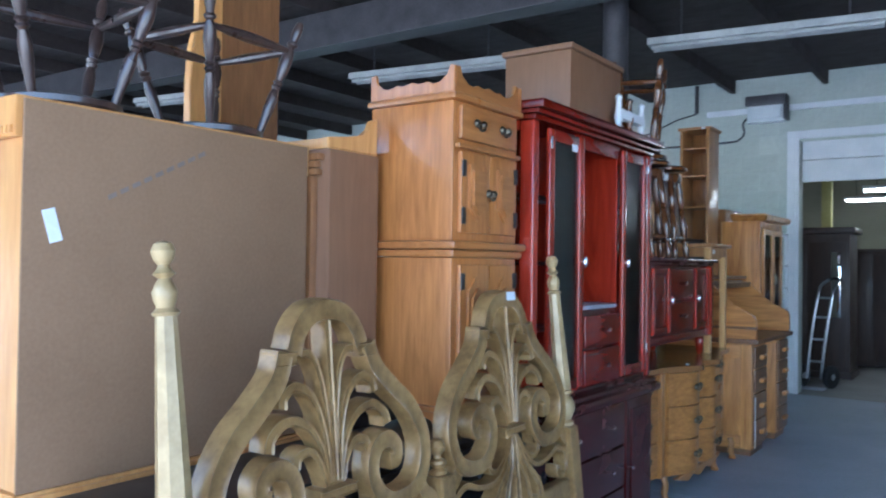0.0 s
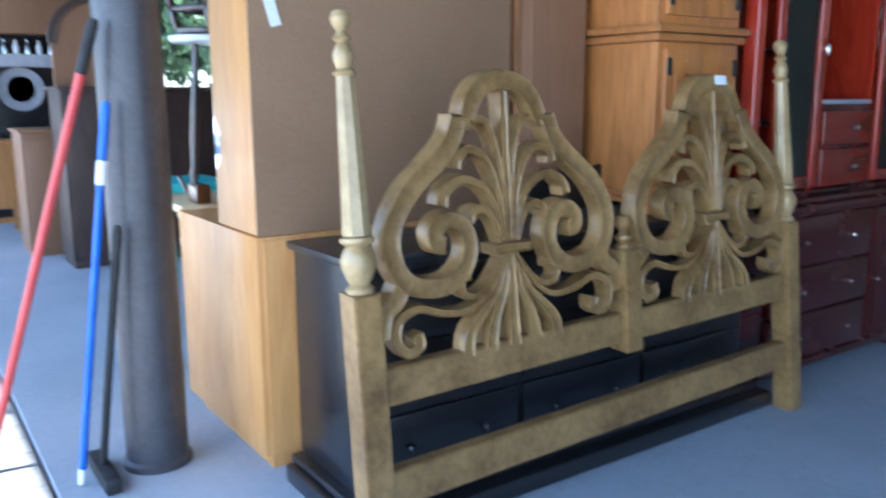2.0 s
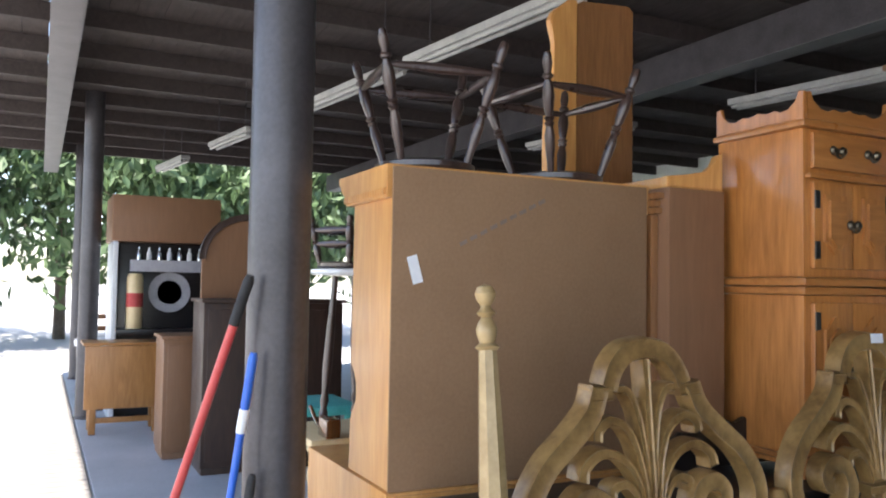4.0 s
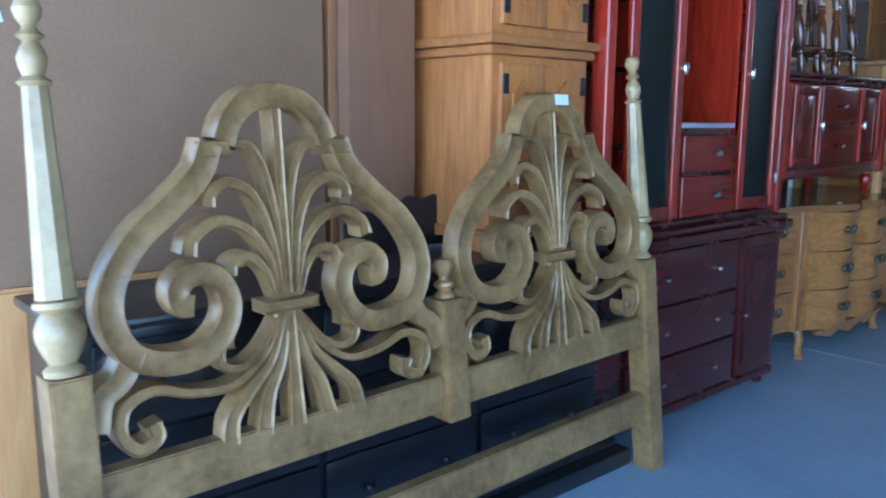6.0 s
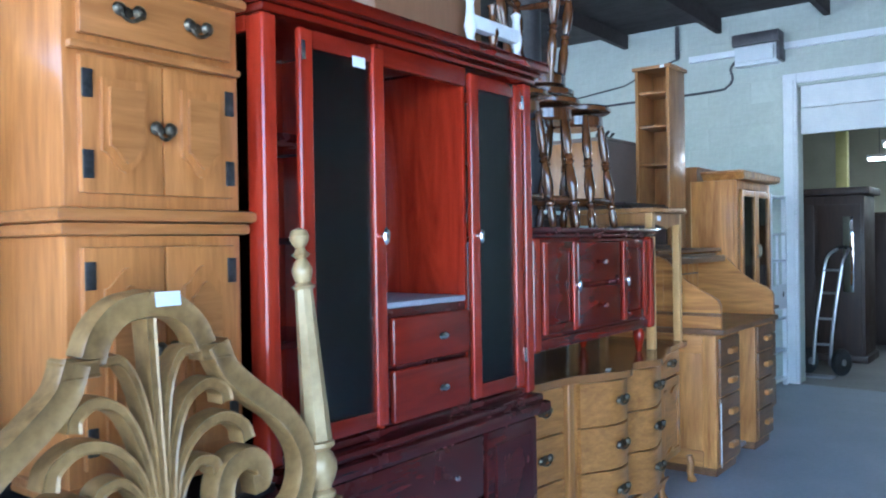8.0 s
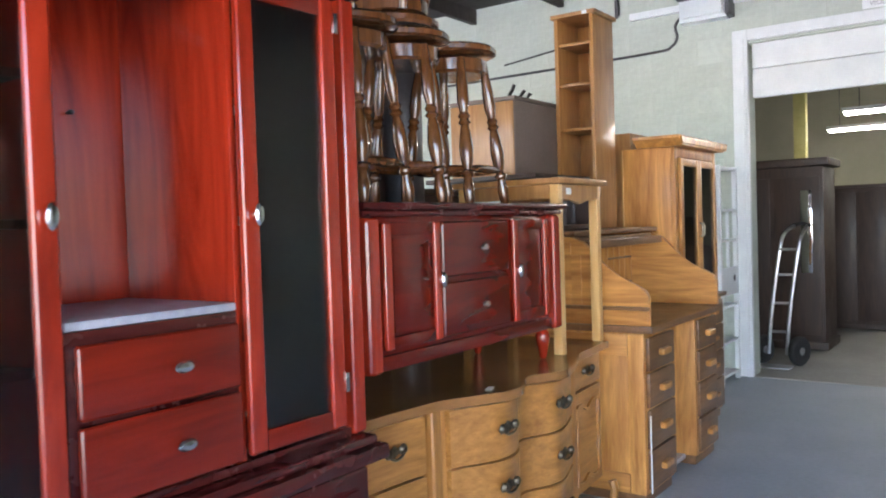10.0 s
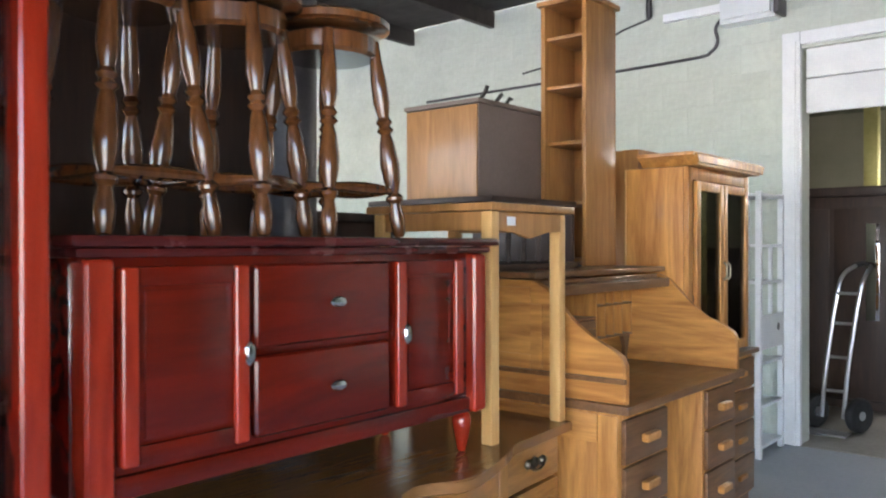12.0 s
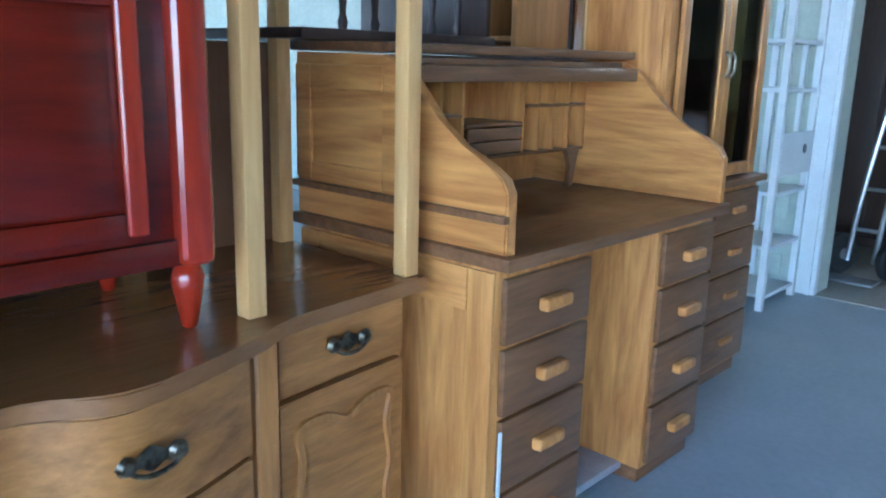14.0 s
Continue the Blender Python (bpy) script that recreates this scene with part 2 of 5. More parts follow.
def ribbon(pts, width, place, thick, bm=None, taper=(1.0, 1.0), n=6, dome=0.16):
    """Carved scroll: a band with a chamfered front that follows a soft curve."""
    own = bmesh.new()
    c = smooth(pts, n)
    rings = []
    for k, q in enumerate(c):
        d = (c[min(k + 1, len(c) - 1)] - c[max(k - 1, 0)])
        d = d.normalized() if d.length else Vector((1, 0))
        s = Vector((-d.y, d.x))
        f = k / (len(c) - 1)
        w = 0.5 * width * (taper[0] + (taper[1] - taper[0]) * f)
        sec = ((-1, 0), (-1, thick * (1 - dome)), (-0.86, thick), (-0.55, thick * 0.92), (0.55, thick * 0.92), (0.86, thick), (1, thick * (1 - dome)), (1, 0))
        rings.append([own.verts.new(place(q.x + s.x * w * a, q.y + s.y * w * a, z)) for a, z in sec])
    for a, e in zip(rings, rings[1:]):
        for k in range(8):
            own.faces.new((a[k], a[(k + 1) % 8], e[(k + 1) % 8], e[k]))
    own.faces.new(rings[0][::-1])
    own.faces.new(rings[-1])
    return joined(bm, own)


def tube(pts, r, bm=None, seg=8):
    own = bmesh.new()
    p = [Vector(q) for q in pts]
    rings = []
    for k, q in enumerate(p):
        d = (p[min(k + 1, len(p) - 1)] - p[max(k - 1, 0)]).normalized()
        a = d.orthogonal().normalized() if not rings else (last - d * last.dot(d)).normalized()
        last = a
        e = d.cross(a)
        rings.append([own.verts.new(q + (a * math.cos(2 * math.pi * i / seg) + e * math.sin(2 * math.pi * i / seg)) * r) for i in range(seg)])
    for a, e in zip(rings, rings[1:]):
        for i in range(seg):
            own.faces.new((a[i], a[(i + 1) % seg], e[(i + 1) % seg], e[i]))
    own.faces.new(rings[0][::-1])
    own.faces.new(rings[-1])
    return joined(bm, own)


def along(a, c):
    """The pose that carries the z axis onto the line from a to c."""
    d = Vector(c) - Vector(a)
    return Matrix.Translation(a) @ d.to_track_quat("Z", "Y").to_matrix().to_4x4()


def facing(pts, x, depth, bm=None, bev=0.0):
    """Board in a plane that faces +x; the outline is (y, z)."""
    return slab(pts, lambda a, c, d: (x + d, a, c), depth, bm, bev)


def sideways(pts, y, depth, bm=None, bev=0.0):
    """Board in a plane that faces -y; the outline is (x, z)."""
    return slab(pts, lambda a, c, d: (a, y - d, c), depth, bm, bev)


def knob(parent, x, y, z, material=None, r=0.016, name="knob", label=""):
    prof = [(r * 0.4, 0), (r * 0.35, 0.01), (r * 0.9, 0.014), (r, 0.02), (r * 0.7, 0.027), (0, 0.029)]
    part(name, lathe(prof, Matrix.Translation((x, y, z)) @ pose(0, 0, 0, 0, 90, 0), 10), material or M_NICKEL, parent, label)


def oval_knob(parent, x, y, z, upright=True):
    prof = [(0.3, 0), (0.3, 0.35), (0.75, 0.45), (1, 0.75), (0.75, 1.0), (0, 1.1)]
    m = Matrix.Translation((x, y, z)) @ Matrix.Diagonal((1, 0.012 if upright else 0.024, 0.026 if upright else 0.013, 1)) @ pose(0, 0, 0, 0, 90, 0) @ Matrix.Diagonal((1, 1, 0.024, 1))
    part("knob", lathe(prof, m, 12), M_NICKEL, parent, "oval satin nickel knob")


def price_tag(at, m, w=0.05, h=0.022, label="small white paper price tag"):
    ob = thing("price_tag", at, label, "tag", "price tags")
    ob.matrix_basis = Matrix.Translation(at) @ m
    bm = bmesh.new()
    bmesh.ops.create_cube(bm, size=1)
    bm.transform(Matrix.Diagonal((0.0016, w, h, 1)))
    me = bpy.data.meshes.new("paper")
    bm.to_mesh(me)
    bm.free()
    me.materials.append(M_PAPER)
    p = new("paper", me)
    p.parent = ob
    return ob


def structure(name, bm, material, label, category):
    bmesh.ops.recalc_face_normals(bm, faces=bm.faces)
    me = bpy.data.meshes.new(name)
    bm.to_mesh(me)
    bm.free()
    me.materials.append(material)
    ob = new(name, me)
    ROOT[ob] = Vector((0, 0, 0))
    return tagged(ob, label, category, "", "structure")


# ---- the place: slab, deck, roof, far wall, back room ----
WALL_Y, CEIL = 9.72, 3.45
structure("ground", box(-400, 400, -400, 400, -0.9, -0.16, 0), M_GRASS, "pale gravel lot that reaches the horizon", "ground")
SLABS = ((0.86, 5.14), (5.15, WALL_Y - 0.02))
bm = bmesh.new()
for a, c in SLABS:
    box(-13, 9.5, a, c, -0.16, 0, 0.006, bm)
structure("floor", bm, M_CONC, "blue-grey smooth concrete floor slab with a joint", "floor")
structure("floor_inside", box(-7, 7, WALL_Y - 0.02, 19, -0.16, 0.004, 0), M_WARMCONC, "worn warm-grey concrete floor of the back room", "floor")
deck = structure("deck", box(-13, 9.5, -2.2, 0.84, -0.15, -0.05, 0), M_BARK, "dark joists under a weathered deck", "deck")
bm = bmesh.new()
box(-13.0, 13.0, WALL_Y, WALL_Y + 0.2, 2.72, 4.1, 0, bm)
box(-13.0, -1.62, WALL_Y, WALL_Y + 0.2, 0, 2.72, 0, bm)
box(1.6, 13.0, WALL_Y, WALL_Y + 0.2, 0, 2.72, 0, bm)
wall_far = structure("wall_far", bm, M_WALL, "pale green-white painted concrete block wall", "wall")
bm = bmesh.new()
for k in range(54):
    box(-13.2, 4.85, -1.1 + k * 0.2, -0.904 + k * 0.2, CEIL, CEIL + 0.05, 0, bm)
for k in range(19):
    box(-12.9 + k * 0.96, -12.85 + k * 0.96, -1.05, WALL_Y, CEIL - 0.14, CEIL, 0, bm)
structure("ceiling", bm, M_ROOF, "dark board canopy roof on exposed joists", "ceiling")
for k, y in enumerate((0.6, 5.1)):
    structure("beam_%d" % (k + 1), box(-13.2, 4.59, y - 0.1, y + 0.1, CEIL - 0.42, CEIL - 0.142, 0.006), M_STEEL, "dark steel roof beam", "beam")
for k, w in enumerate(((-7, -6.8, WALL_Y + 0.2, 19), (6.8, 7, WALL_Y + 0.2, 19), (-7, 7, 19, 19.2))):
    structure("wall_inside_%d" % (k + 1), box(*w, -0.2, 4.2, 0), M_CREAMWALL, "cream painted wall of the back room", "wall")
bm = box(-7, 7, WALL_Y + 0.2, 19.2, 3.9, 4.0, 0)
for k in range(14):
    box(-7, 7, 10.3 + k * 0.65, 10.36 + k * 0.65, 3.6, 3.9, 0, bm)
structure("ceiling_inside", bm, M_TRUSS, "pale green open truss ceiling of the back room", "ceiling")
# plain side walls, unseen, added to keep side light off the far end
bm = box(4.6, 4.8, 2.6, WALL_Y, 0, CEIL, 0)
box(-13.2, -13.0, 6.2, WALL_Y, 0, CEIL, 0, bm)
structure("wall_side", bm, M_INWALL, "unseen grey side walls added to block light under the canopy", "wall")
# door frame and half-raised door panel
bm = box(-1.735, -1.615, WALL_Y - 0.03, WALL_Y + 0.02, 0, 2.83, 0.006)
box(-1.614, 1.67, WALL_Y - 0.032, WALL_Y + 0.02, 2.74, 2.83, 0.006, bm)
box(-1.665, -1.64, WALL_Y - 0.045, WALL_Y - 0.031, 0, 2.76, 0.004, bm)
box(1.60, 1.70, WALL_Y - 0.03, WALL_Y + 0.02, 0, 2.72, 0.006, bm)
structure("door_frame", bm, M_WHITE, "white painted steel frame round the doorway", "door frame")
od = thing("overhead_door", (0, WALL_Y + 0.08, 2.28), "white sectional overhead door, half raised", "door", "", "structure")
for k in range(2):
    part("door_section", box(-1.6, 1.6, WALL_Y + 0.05, WALL_Y + 0.09, 2.28 + k * 0.24, 2.515 + k * 0.24, 0.008), M_WHITE, od)
bm = box(-2.6, 2.6, WALL_Y - 0.05, WALL_Y, 3.06, 3.12, 0.004)
structure("trim", bm, M_WHITE, "white trim strip on the block wall", "trim")


def column(x, y, r=0.095):
    ob = thing("roof_column", (x, y, 0), "dark painted round steel roof column", "column", "roof columns")
    part("shaft", lathe([(r, 0.03), (r, 1.5), (r, CEIL - 0.15)], Matrix.Translation((x, y, 0)), 28), M_STEEL, ob)
    part("collar", lathe([(r + 0.012, 0), (r + 0.012, 0.02), (r, 0.03)], Matrix.Translation((x, y, 0)), 28), M_STEEL, ob)
    return ob


column(-2.03, 1.176, 0.098)
column(-8.4, 0.95)
column(-12.0, 1.0)
column(-1.95, 5.55, 0.085)


def fluorescent(x0, y, z, lit=False, n=2, length=1.22):
    ob = thing("fluorescent_lamp", (x0, y, z), "white strip lamp with two %s tubes" % ("lit" if lit else "unlit"), "lamp", "strip lamps")
    part("housing", box(x0, x0 + length, y - 0.06, y + 0.06, z, z + 0.05, 0.006), M_WHITE if lit else M_OLDLAMP, ob)
    for s in (-1, 1):
        part("tube", lathe([(0.017, 0), (0.017, length - 0.06)], Matrix.Translation((x0 + 0.03, y + s * 0.035, z - 0.018)) @ pose(0, 0, 0, 0, 90, 0), 10), M_LAMP if lit else M_OLDLAMP, ob)
    for s in (0.15, 0.85):
        part("hanger", tube([(x0 + length * s, y, z + 0.048), (x0 + length * s, y, (CEIL if y < WALL_Y else 3.9) + 0.004)], 0.006), M_STEEL, ob)
    return ob


for x in (-6.9, -4.35, -1.85):
    fluorescent(x, 5.90 + 0.134 * (x + 1.85), 2.9, False, 2, 1.5).rotation_euler = (0, 0, radians(7.6))
for x in (-11.0, -8.75, -6.35, -4.55):
    fluorescent(x, 2.96 + 0.128 * (x + 2.8), 2.9, False, 2, 1.72 if x > -7 else 1.2).rotation_euler = (0, 0, radians(7.3))
for x, y, z in ((-1.5, 13.4, 2.5), (-0.5, 14.9, 2.5), (0.7, 14.0, 2.45), (-2.2, 16.5, 2.6)):
    fluorescent(x, y, z, True)


# ---- carved headboard ----
def headboard():
    hb = thing("headboard", (-1.06, 2.37, 0), "antiqued gold carved wooden double-arch headboard with turned posts", "headboard")

    def P(u, v, d):
        return (-0.975 - 0.039 * u - 0.105 * v + d, u, v)

    def upright(u, v0, v1, w):
        return slab([(u - w / 2, v0), (u + w / 2, v0), (u + w / 2, v1), (u - w / 2, v1)], lambda a, c, d: P(a, c, d - w / 2), w, None, 0.004)

    for u, top in ((1.443, 1.385), (3.30, 1.385)):
        post = part("post", upright(u, 0.0, 0.715, 0.076), M_GOLD, hb)
        m = along(P(u, 0.715, 0), P(u, 1.4, 0))
        part("urn", lathe([(0.034, 0), (0.036, 0.012), (0.024, 0.022), (0.034, 0.04), (0.043, 0.065), (0.044, 0.085), (0.036, 0.105), (0.028, 0.115), (0.042, 0.125), (0.042, 0.135), (0.03, 0.14)], m, 18), M_GOLDB, post)
        part("tapered_shaft", lathe([(0.037, 0.14), (0.036, 0.16), (0.023, 0.50), (0.022, 0.515)], m, 8), M_GOLDB, post)
        part("finial", lathe([(0.024, 0.515), (0.030, 0.522), (0.018, 0.532), (0.024, 0.55), (0.026, 0.565), (0.019, 0.582), (0.012, 0.592), (0.024, 0.602), (0.014, 0.612), (0.012, 0.62), (0.021, 0.632), (0.0255, 0.648), (0.019, 0.664), (0, 0.671)], m, 16), M_GOLDB, post)
    stile = part("centre_stile", upright(2.391, 0.40, 0.715, 0.075), M_GOLD, hb)
    part("finial", lathe([(0.026, 0), (0.028, 0.01), (0.016, 0.02), (0.027, 0.032), (0.027, 0.04), (0.014, 0.048), (0.012, 0.056), (0.024, 0.068), (0.028, 0.083), (0.02, 0.1), (0, 0.107)], along(P(2.391, 0.715, 0), P(2.391, 1, 0)), 16), M_GOLD, stile)
    for name, v0, v1, spans in (("carved_panel_rail", 0.428, 0.522, ((1.481, 2.353), (2.429, 3.262))), ("lower_rail", 0.168, 0.264, ((1.481, 3.262),))):
        for a, c in spans:
            part(name, slab([(a, v0), (c, v0), (c, v1), (a, v1)], lambda p, q, d: P(p, q, d - 0.022), 0.04, None, 0.004), M_GOLD, hb)
    T = 0.055
    for uc, s0 in ((1.914, 1.0), (2.845, 1.03)):
        def L(a, c, d, uc=uc, s0=s0):
            return P(uc + a * s0, c, d - 0.03)
        bm = bmesh.new()
        for s in (1, -1):
            def C(pts):
                return [(s * a, c) for a, c in pts]
            ribbon(C([(-0.002, 1.225), (0.06, 1.213), (0.105, 1.175), (0.128, 1.125)]), 0.056, L, T, bm)
            ribbon(C([(0.115, 1.112), (0.190, 1.112)]), 0.036, L, T * 0.98, bm, n=2)
            ribbon(C([(0.158, 1.125), (0.185, 1.065), (0.25, 1.005), (0.325, 0.945), (0.376, 0.87), (0.385, 0.80), (0.355, 0.735), (0.295, 0.705), (0.215, 0.705), (0.160, 0.745), (0.142, 0.80), (0.165, 0.853), (0.215, 0.868), (0.250, 0.845), (0.248, 0.812), (0.222, 0.806)]), 0.058, L, T * 1.02, bm, (1.0, 0.85))
            ribbon(C([(0.345, 0.745), (0.375, 0.69), (0.415, 0.66), (0.43, 0.60)]), 0.05, L, T * 0.96, bm)
        part("arched_frame", bm, M_GOLD, hb)
        def leaf(pts, w, t, taper):
            part("carved_leaf", ribbon(pts, w * 0.84, L, T * t, None, taper), M_GOLD, hb)
        leaf([(0, 0.80), (0, 1.0), (0, 1.10), (0, 1.195)], 0.03, 0.95, (0.7, 1.0))
        leaf([(0, 0.76), (0, 0.65), (0, 0.575), (0, 0.507)], 0.05, 0.95, (0.45, 1.0))
        for s in (1, -1):
            def C(pts):
                return [(s * a, c) for a, c in pts]
            leaf(C([(0.008, 0.80), (0.016, 0.95), (0.036, 1.06), (0.066, 1.115), (0.098, 1.12)]), 0.028, 0.9, (0.6, 1.0))
            leaf(C([(0.016, 0.80), (0.034, 0.93), (0.070, 1.015), (0.125, 1.045), (0.165, 1.025), (0.172, 0.998)]), 0.036, 0.92, (0.5, 1.15))
            leaf(C([(0.022, 0.80), (0.045, 0.89), (0.095, 0.95), (0.160, 0.967), (0.21, 0.94), (0.222, 0.905)]), 0.038, 0.9, (0.45, 1.2))
            leaf(C([(0.03, 0.795), (0.05, 0.85), (0.085, 0.886), (0.125, 0.88), (0.135, 0.855)]), 0.034, 0.88, (0.55, 1.1))
            leaf(C([(0.01, 0.76), (0.03, 0.66), (0.066, 0.59), (0.085, 0.507)]), 0.046, 0.9, (0.4, 1.1))
            leaf(C([(0.018, 0.755), (0.055, 0.665), (0.115, 0.605), (0.155, 0.56), (0.165, 0.507)]), 0.046, 0.92, (0.4, 1.1))
            leaf(C([(0.024, 0.75), (0.075, 0.675), (0.15, 0.628), (0.24, 0.632), (0.315, 0.655), (0.372, 0.635), (0.385, 0.585), (0.355, 0.548), (0.318, 0.562), (0.322, 0.59)]), 0.038, 0.9, (0.45, 1.1))
            leaf(C([(0.03, 0.745), (0.075, 0.69), (0.125, 0.66), (0.168, 0.672), (0.168, 0.712), (0.138, 0.715)]), 0.030, 0.86, (0.6, 1.1))
        bm = bmesh.new()
        ribbon([(-0.068, 0.776), (0.068, 0.776)], 0.028, L, T * 1.15, bm, n=4)
        ribbon([(0, 0.80), (0, 0.70)], 0.08, L, T * 0.8, bm, (0.95, 0.9), n=4)
        part("collar", bm, M_GOLD, hb)
    return hb


headboard()
price_tag((-1.190, 2.885, 1.232), pose(0, 0, 0, 0, -6, 0), 0.058, 0.03)


# ---- blond hutch seen from behind ----
def hutch():
    h = thing("china_hutch", (-2.05, 1.87, 0), "blond pine china hutch turned backwards, showing its brown hardboard back", "hutch")
    base = part("base_cabinet", box(-2.42, -1.66, 1.38, 2.36, 0.06, 0.765, 0.004), M_BLOND, h)
    part("toe_board", box(-2.38, -1.70, 1.42, 2.32, 0, 0.06, 0.003), M_BLOND, base)
    part("base_back", box(-1.66, -1.652, 1.40, 2.35, 0.065, 0.755, 0.001), M_BLOND, base, "thin pale backing board")
    prof = [(-1.668, 0.767), (-2.01, 0.767), (-2.005, 0.93), (-1.985, 0.96), (-1.95, 1.0), (-1.95, 1.06), (-1.98, 1.10), (-2.005, 1.12), (-2.0, 1.70), (-1.668, 1.70)]
    part("side_panel", sideways(prof, 1.412, 0.022, None, 0.003), M_BLOND, h)
    part("side_panel", sideways(prof, 2.35, 0.022, None, 0.003), M_BLOND, h)
    part("back_panel", box(-1.668, -1.660, 1.386, 2.354, 0.767, 1.734, 0.001), M_BOARD, h, "plain brown hardboard back panel")
    for z in (0.79, 1.15, 1.42, 1.69):
        part("shelf", box(-1.985, -1.670, 1.413, 2.327, z - 0.01, z + 0.01, 0.002), M_BLOND, h)
    cr = part("crown", sideways([(-1.672, 1.64), (-2.03, 1.64), (-2.035, 1.67), (-2.07, 1.685), (-2.095, 1.72), (-2.105, 1.725), (-2.105, 1.742), (-1.672, 1.742)], 2.37, 1.0, None, 0.002), M_BLOND, h)
    for k in range(17):
        part("dentil", box(-2.03 + k * 0.021, -2.018 + k * 0.021, 1.362, 1.372, 1.648, 1.668, 0.001), M_BLOND, cr)
    return h


hutch().location += Vector((-0.055, 0.045, 0.0))
price_tag((-1.7125, 1.505, 1.425), pose(0, 0, 0, 16, 0, 0), 0.034, 0.085, "long white paper hang tag on the hutch back")


st = thing("stencil_mark", (-1.7138, 1.80, 1.56), "faint unreadable grey stencil on the hutch back", "marking")
for k in range(9):
    y, z = 1.66 + k * 0.036, 1.50 + k * 0.018
    part("stroke", slab([(y, z), (y + 0.024, z + 0.012), (y + 0.020, z + 0.024), (y - 0.004, z + 0.012)], lambda a, c, d: (-1.7148 + d, a, c), 0.0012), M_TAUPE, st)


# ---- dark turned stools and frames stacked on the hutch ----
LEG = [(0.010, 0), (0.014, 0.01), (0.017, 0.05), (0.012, 0.085), (0.012, 0.09), (0.019, 0.10), (0.019, 0.108), (0.011, 0.118), (0.018, 0.15), (0.021, 0.19), (0.016, 0.25), (0.011, 0.275), (0.019, 0.285), (0.012, 0.297), (0.018, 0.307), (0.012, 0.32), (0.018, 0.36), (0.017, 0.42), (0.013, 0.47), (0.012, 0.52)]


def stool(material, at, height, label, name="bar_stool", seat_r=0.17, spread=0.15, group="", upside=False, turn=0.0, stretch=(0.28,)):
    """Four splayed turned legs under a round seat, with stretchers."""
    st = thing(name, (0, 0, 0), label, "stool", group)
    seat = [(seat_r * 0.93, height - 0.03), (seat_r, height - 0.024), (seat_r, height - 0.008), (seat_r * 0.95, height), (seat_r * 0.7, height - 0.006), (0, height - 0.012)]
    part("seat", lathe(seat, None, 32), material, st)
    if material is M_STOOL:
        part("seat_apron", lathe([(seat_r * 0.72, height - 0.10), (seat_r * 0.78, height - 0.09), (seat_r * 0.78, height - 0.05), (seat_r * 0.7, height - 0.044)], None, 24), material, st)
    hold = 0.52 if material is M_STOOL else 0.66
    feet = []
    for sx, sy in ((1, 1), (1, -1), (-1, -1), (-1, 1)):
        a, c = Vector((sx * spread, sy * spread, 0)), Vector((sx * seat_r * hold, sy * seat_r * hold, height - (0.05 if hold < 0.6 else 0.028)))
        feet.append((a, c))
        k = (c - a).length / 0.52
        part("leg", lathe([(r * (1.25 if material is M_STOOL else 1.0), z * k) for r, z in LEG], along(a, c), 12), material, st)
    for f in stretch:
        for k in range(4):
            a = feet[k][0].lerp(feet[k][1], f)
            c = feet[(k + 1) % 4][0].lerp(feet[(k + 1) % 4][1], f)
            d = (c - a).normalized()
            m = along(a, c)
            n = (c - a).length
            part("stretcher", lathe([(0.009, 0.005), (0.015, n * 0.3), (0.017, n * 0.5), (0.015, n * 0.7), (0.009, n - 0.005)], m, 10), material, st)
    place_at(st, at, height, upside, turn)
    return st


def place_at(st, at, height, upside, turn):
    if upside:
        st.matrix_basis = Matrix.Translation((at[0], at[1], at[2] + height)) @ pose(0, 0, 0, 180, 0, turn)
    else:
        st.matrix_basis = Matrix.Translation(at) @ pose(0, 0, 0, 0, 0, turn)


for x, y, trn in ((-1.90, 1.62, -9), (-1.90, 2.14, 4)):
    stool(M_EBON, (x, y, 1.744), 0.405, "dark turned-leg stool standing upside down on the hutch", "upturned_stool", 0.165, 0.20, "upturned stools", True, trn, (0.26,))

# tall scalloped board behind the hutch
tb = thing("bed_side_board", (-2.05, 2.35, 0), "blond wooden headboard panel standing on end", "board")
pr = [(2.62, 0.02), (2.95, 0.02), (2.95, 2.68), (2.92, 2.7), (2.66, 2.68), (2.62, 2.66)]
pe = [(2.47, 0.02), (2.618, 0.02), (2.618, 2.67), (2.59, 2.68), (2.49, 2.60), (2.475, 2.56), (2.50, 2.46), (2.50, 2.32), (2.47, 2.2), (2.46, 2.05)]
part("panel", facing(pr, -2.48, 0.03, None, 0.006), M_GLOSSB, tb)
part("edge", facing(pe, -2.475, 0.04, None, 0.006), M_BLOND, tb)

# brown cabinet between the hutch and the maple tower
bc = thing("brown_cabinet", (-1.9, 2.55, 0), "brown veneered cabinet with a pale scrolled top board", "cabinet")
part("body", box(-2.30, -1.66, 2.452, 2.712, 0.0, 1.735, 0.003), M_BROWN, bc)
part("scrolled_top", facing([(2.452, 1.737), (2.715, 1.737), (2.715, 1.875), (2.69, 1.865), (2.672, 1.83), (2.63, 1.80), (2.56, 1.79), (2.452, 1.775)], -1.70, 0.03, None, 0.004), M_BLOND, bc)
part("top_board", box(-2.28, -1.70, 2.46, 2.70, 1.737, 1.775, 0.004), M_BLOND, bc)
gc = thing("corner_cabinet", (-1.85, 2.41, 0), "narrow glossy brown cabinet end with a stepped crown", "cabinet")
part("body", box(-2.0, -1.715, 2.419, 2.450, 0.0, 1.64, 0.003), M_GLOSSB, gc)
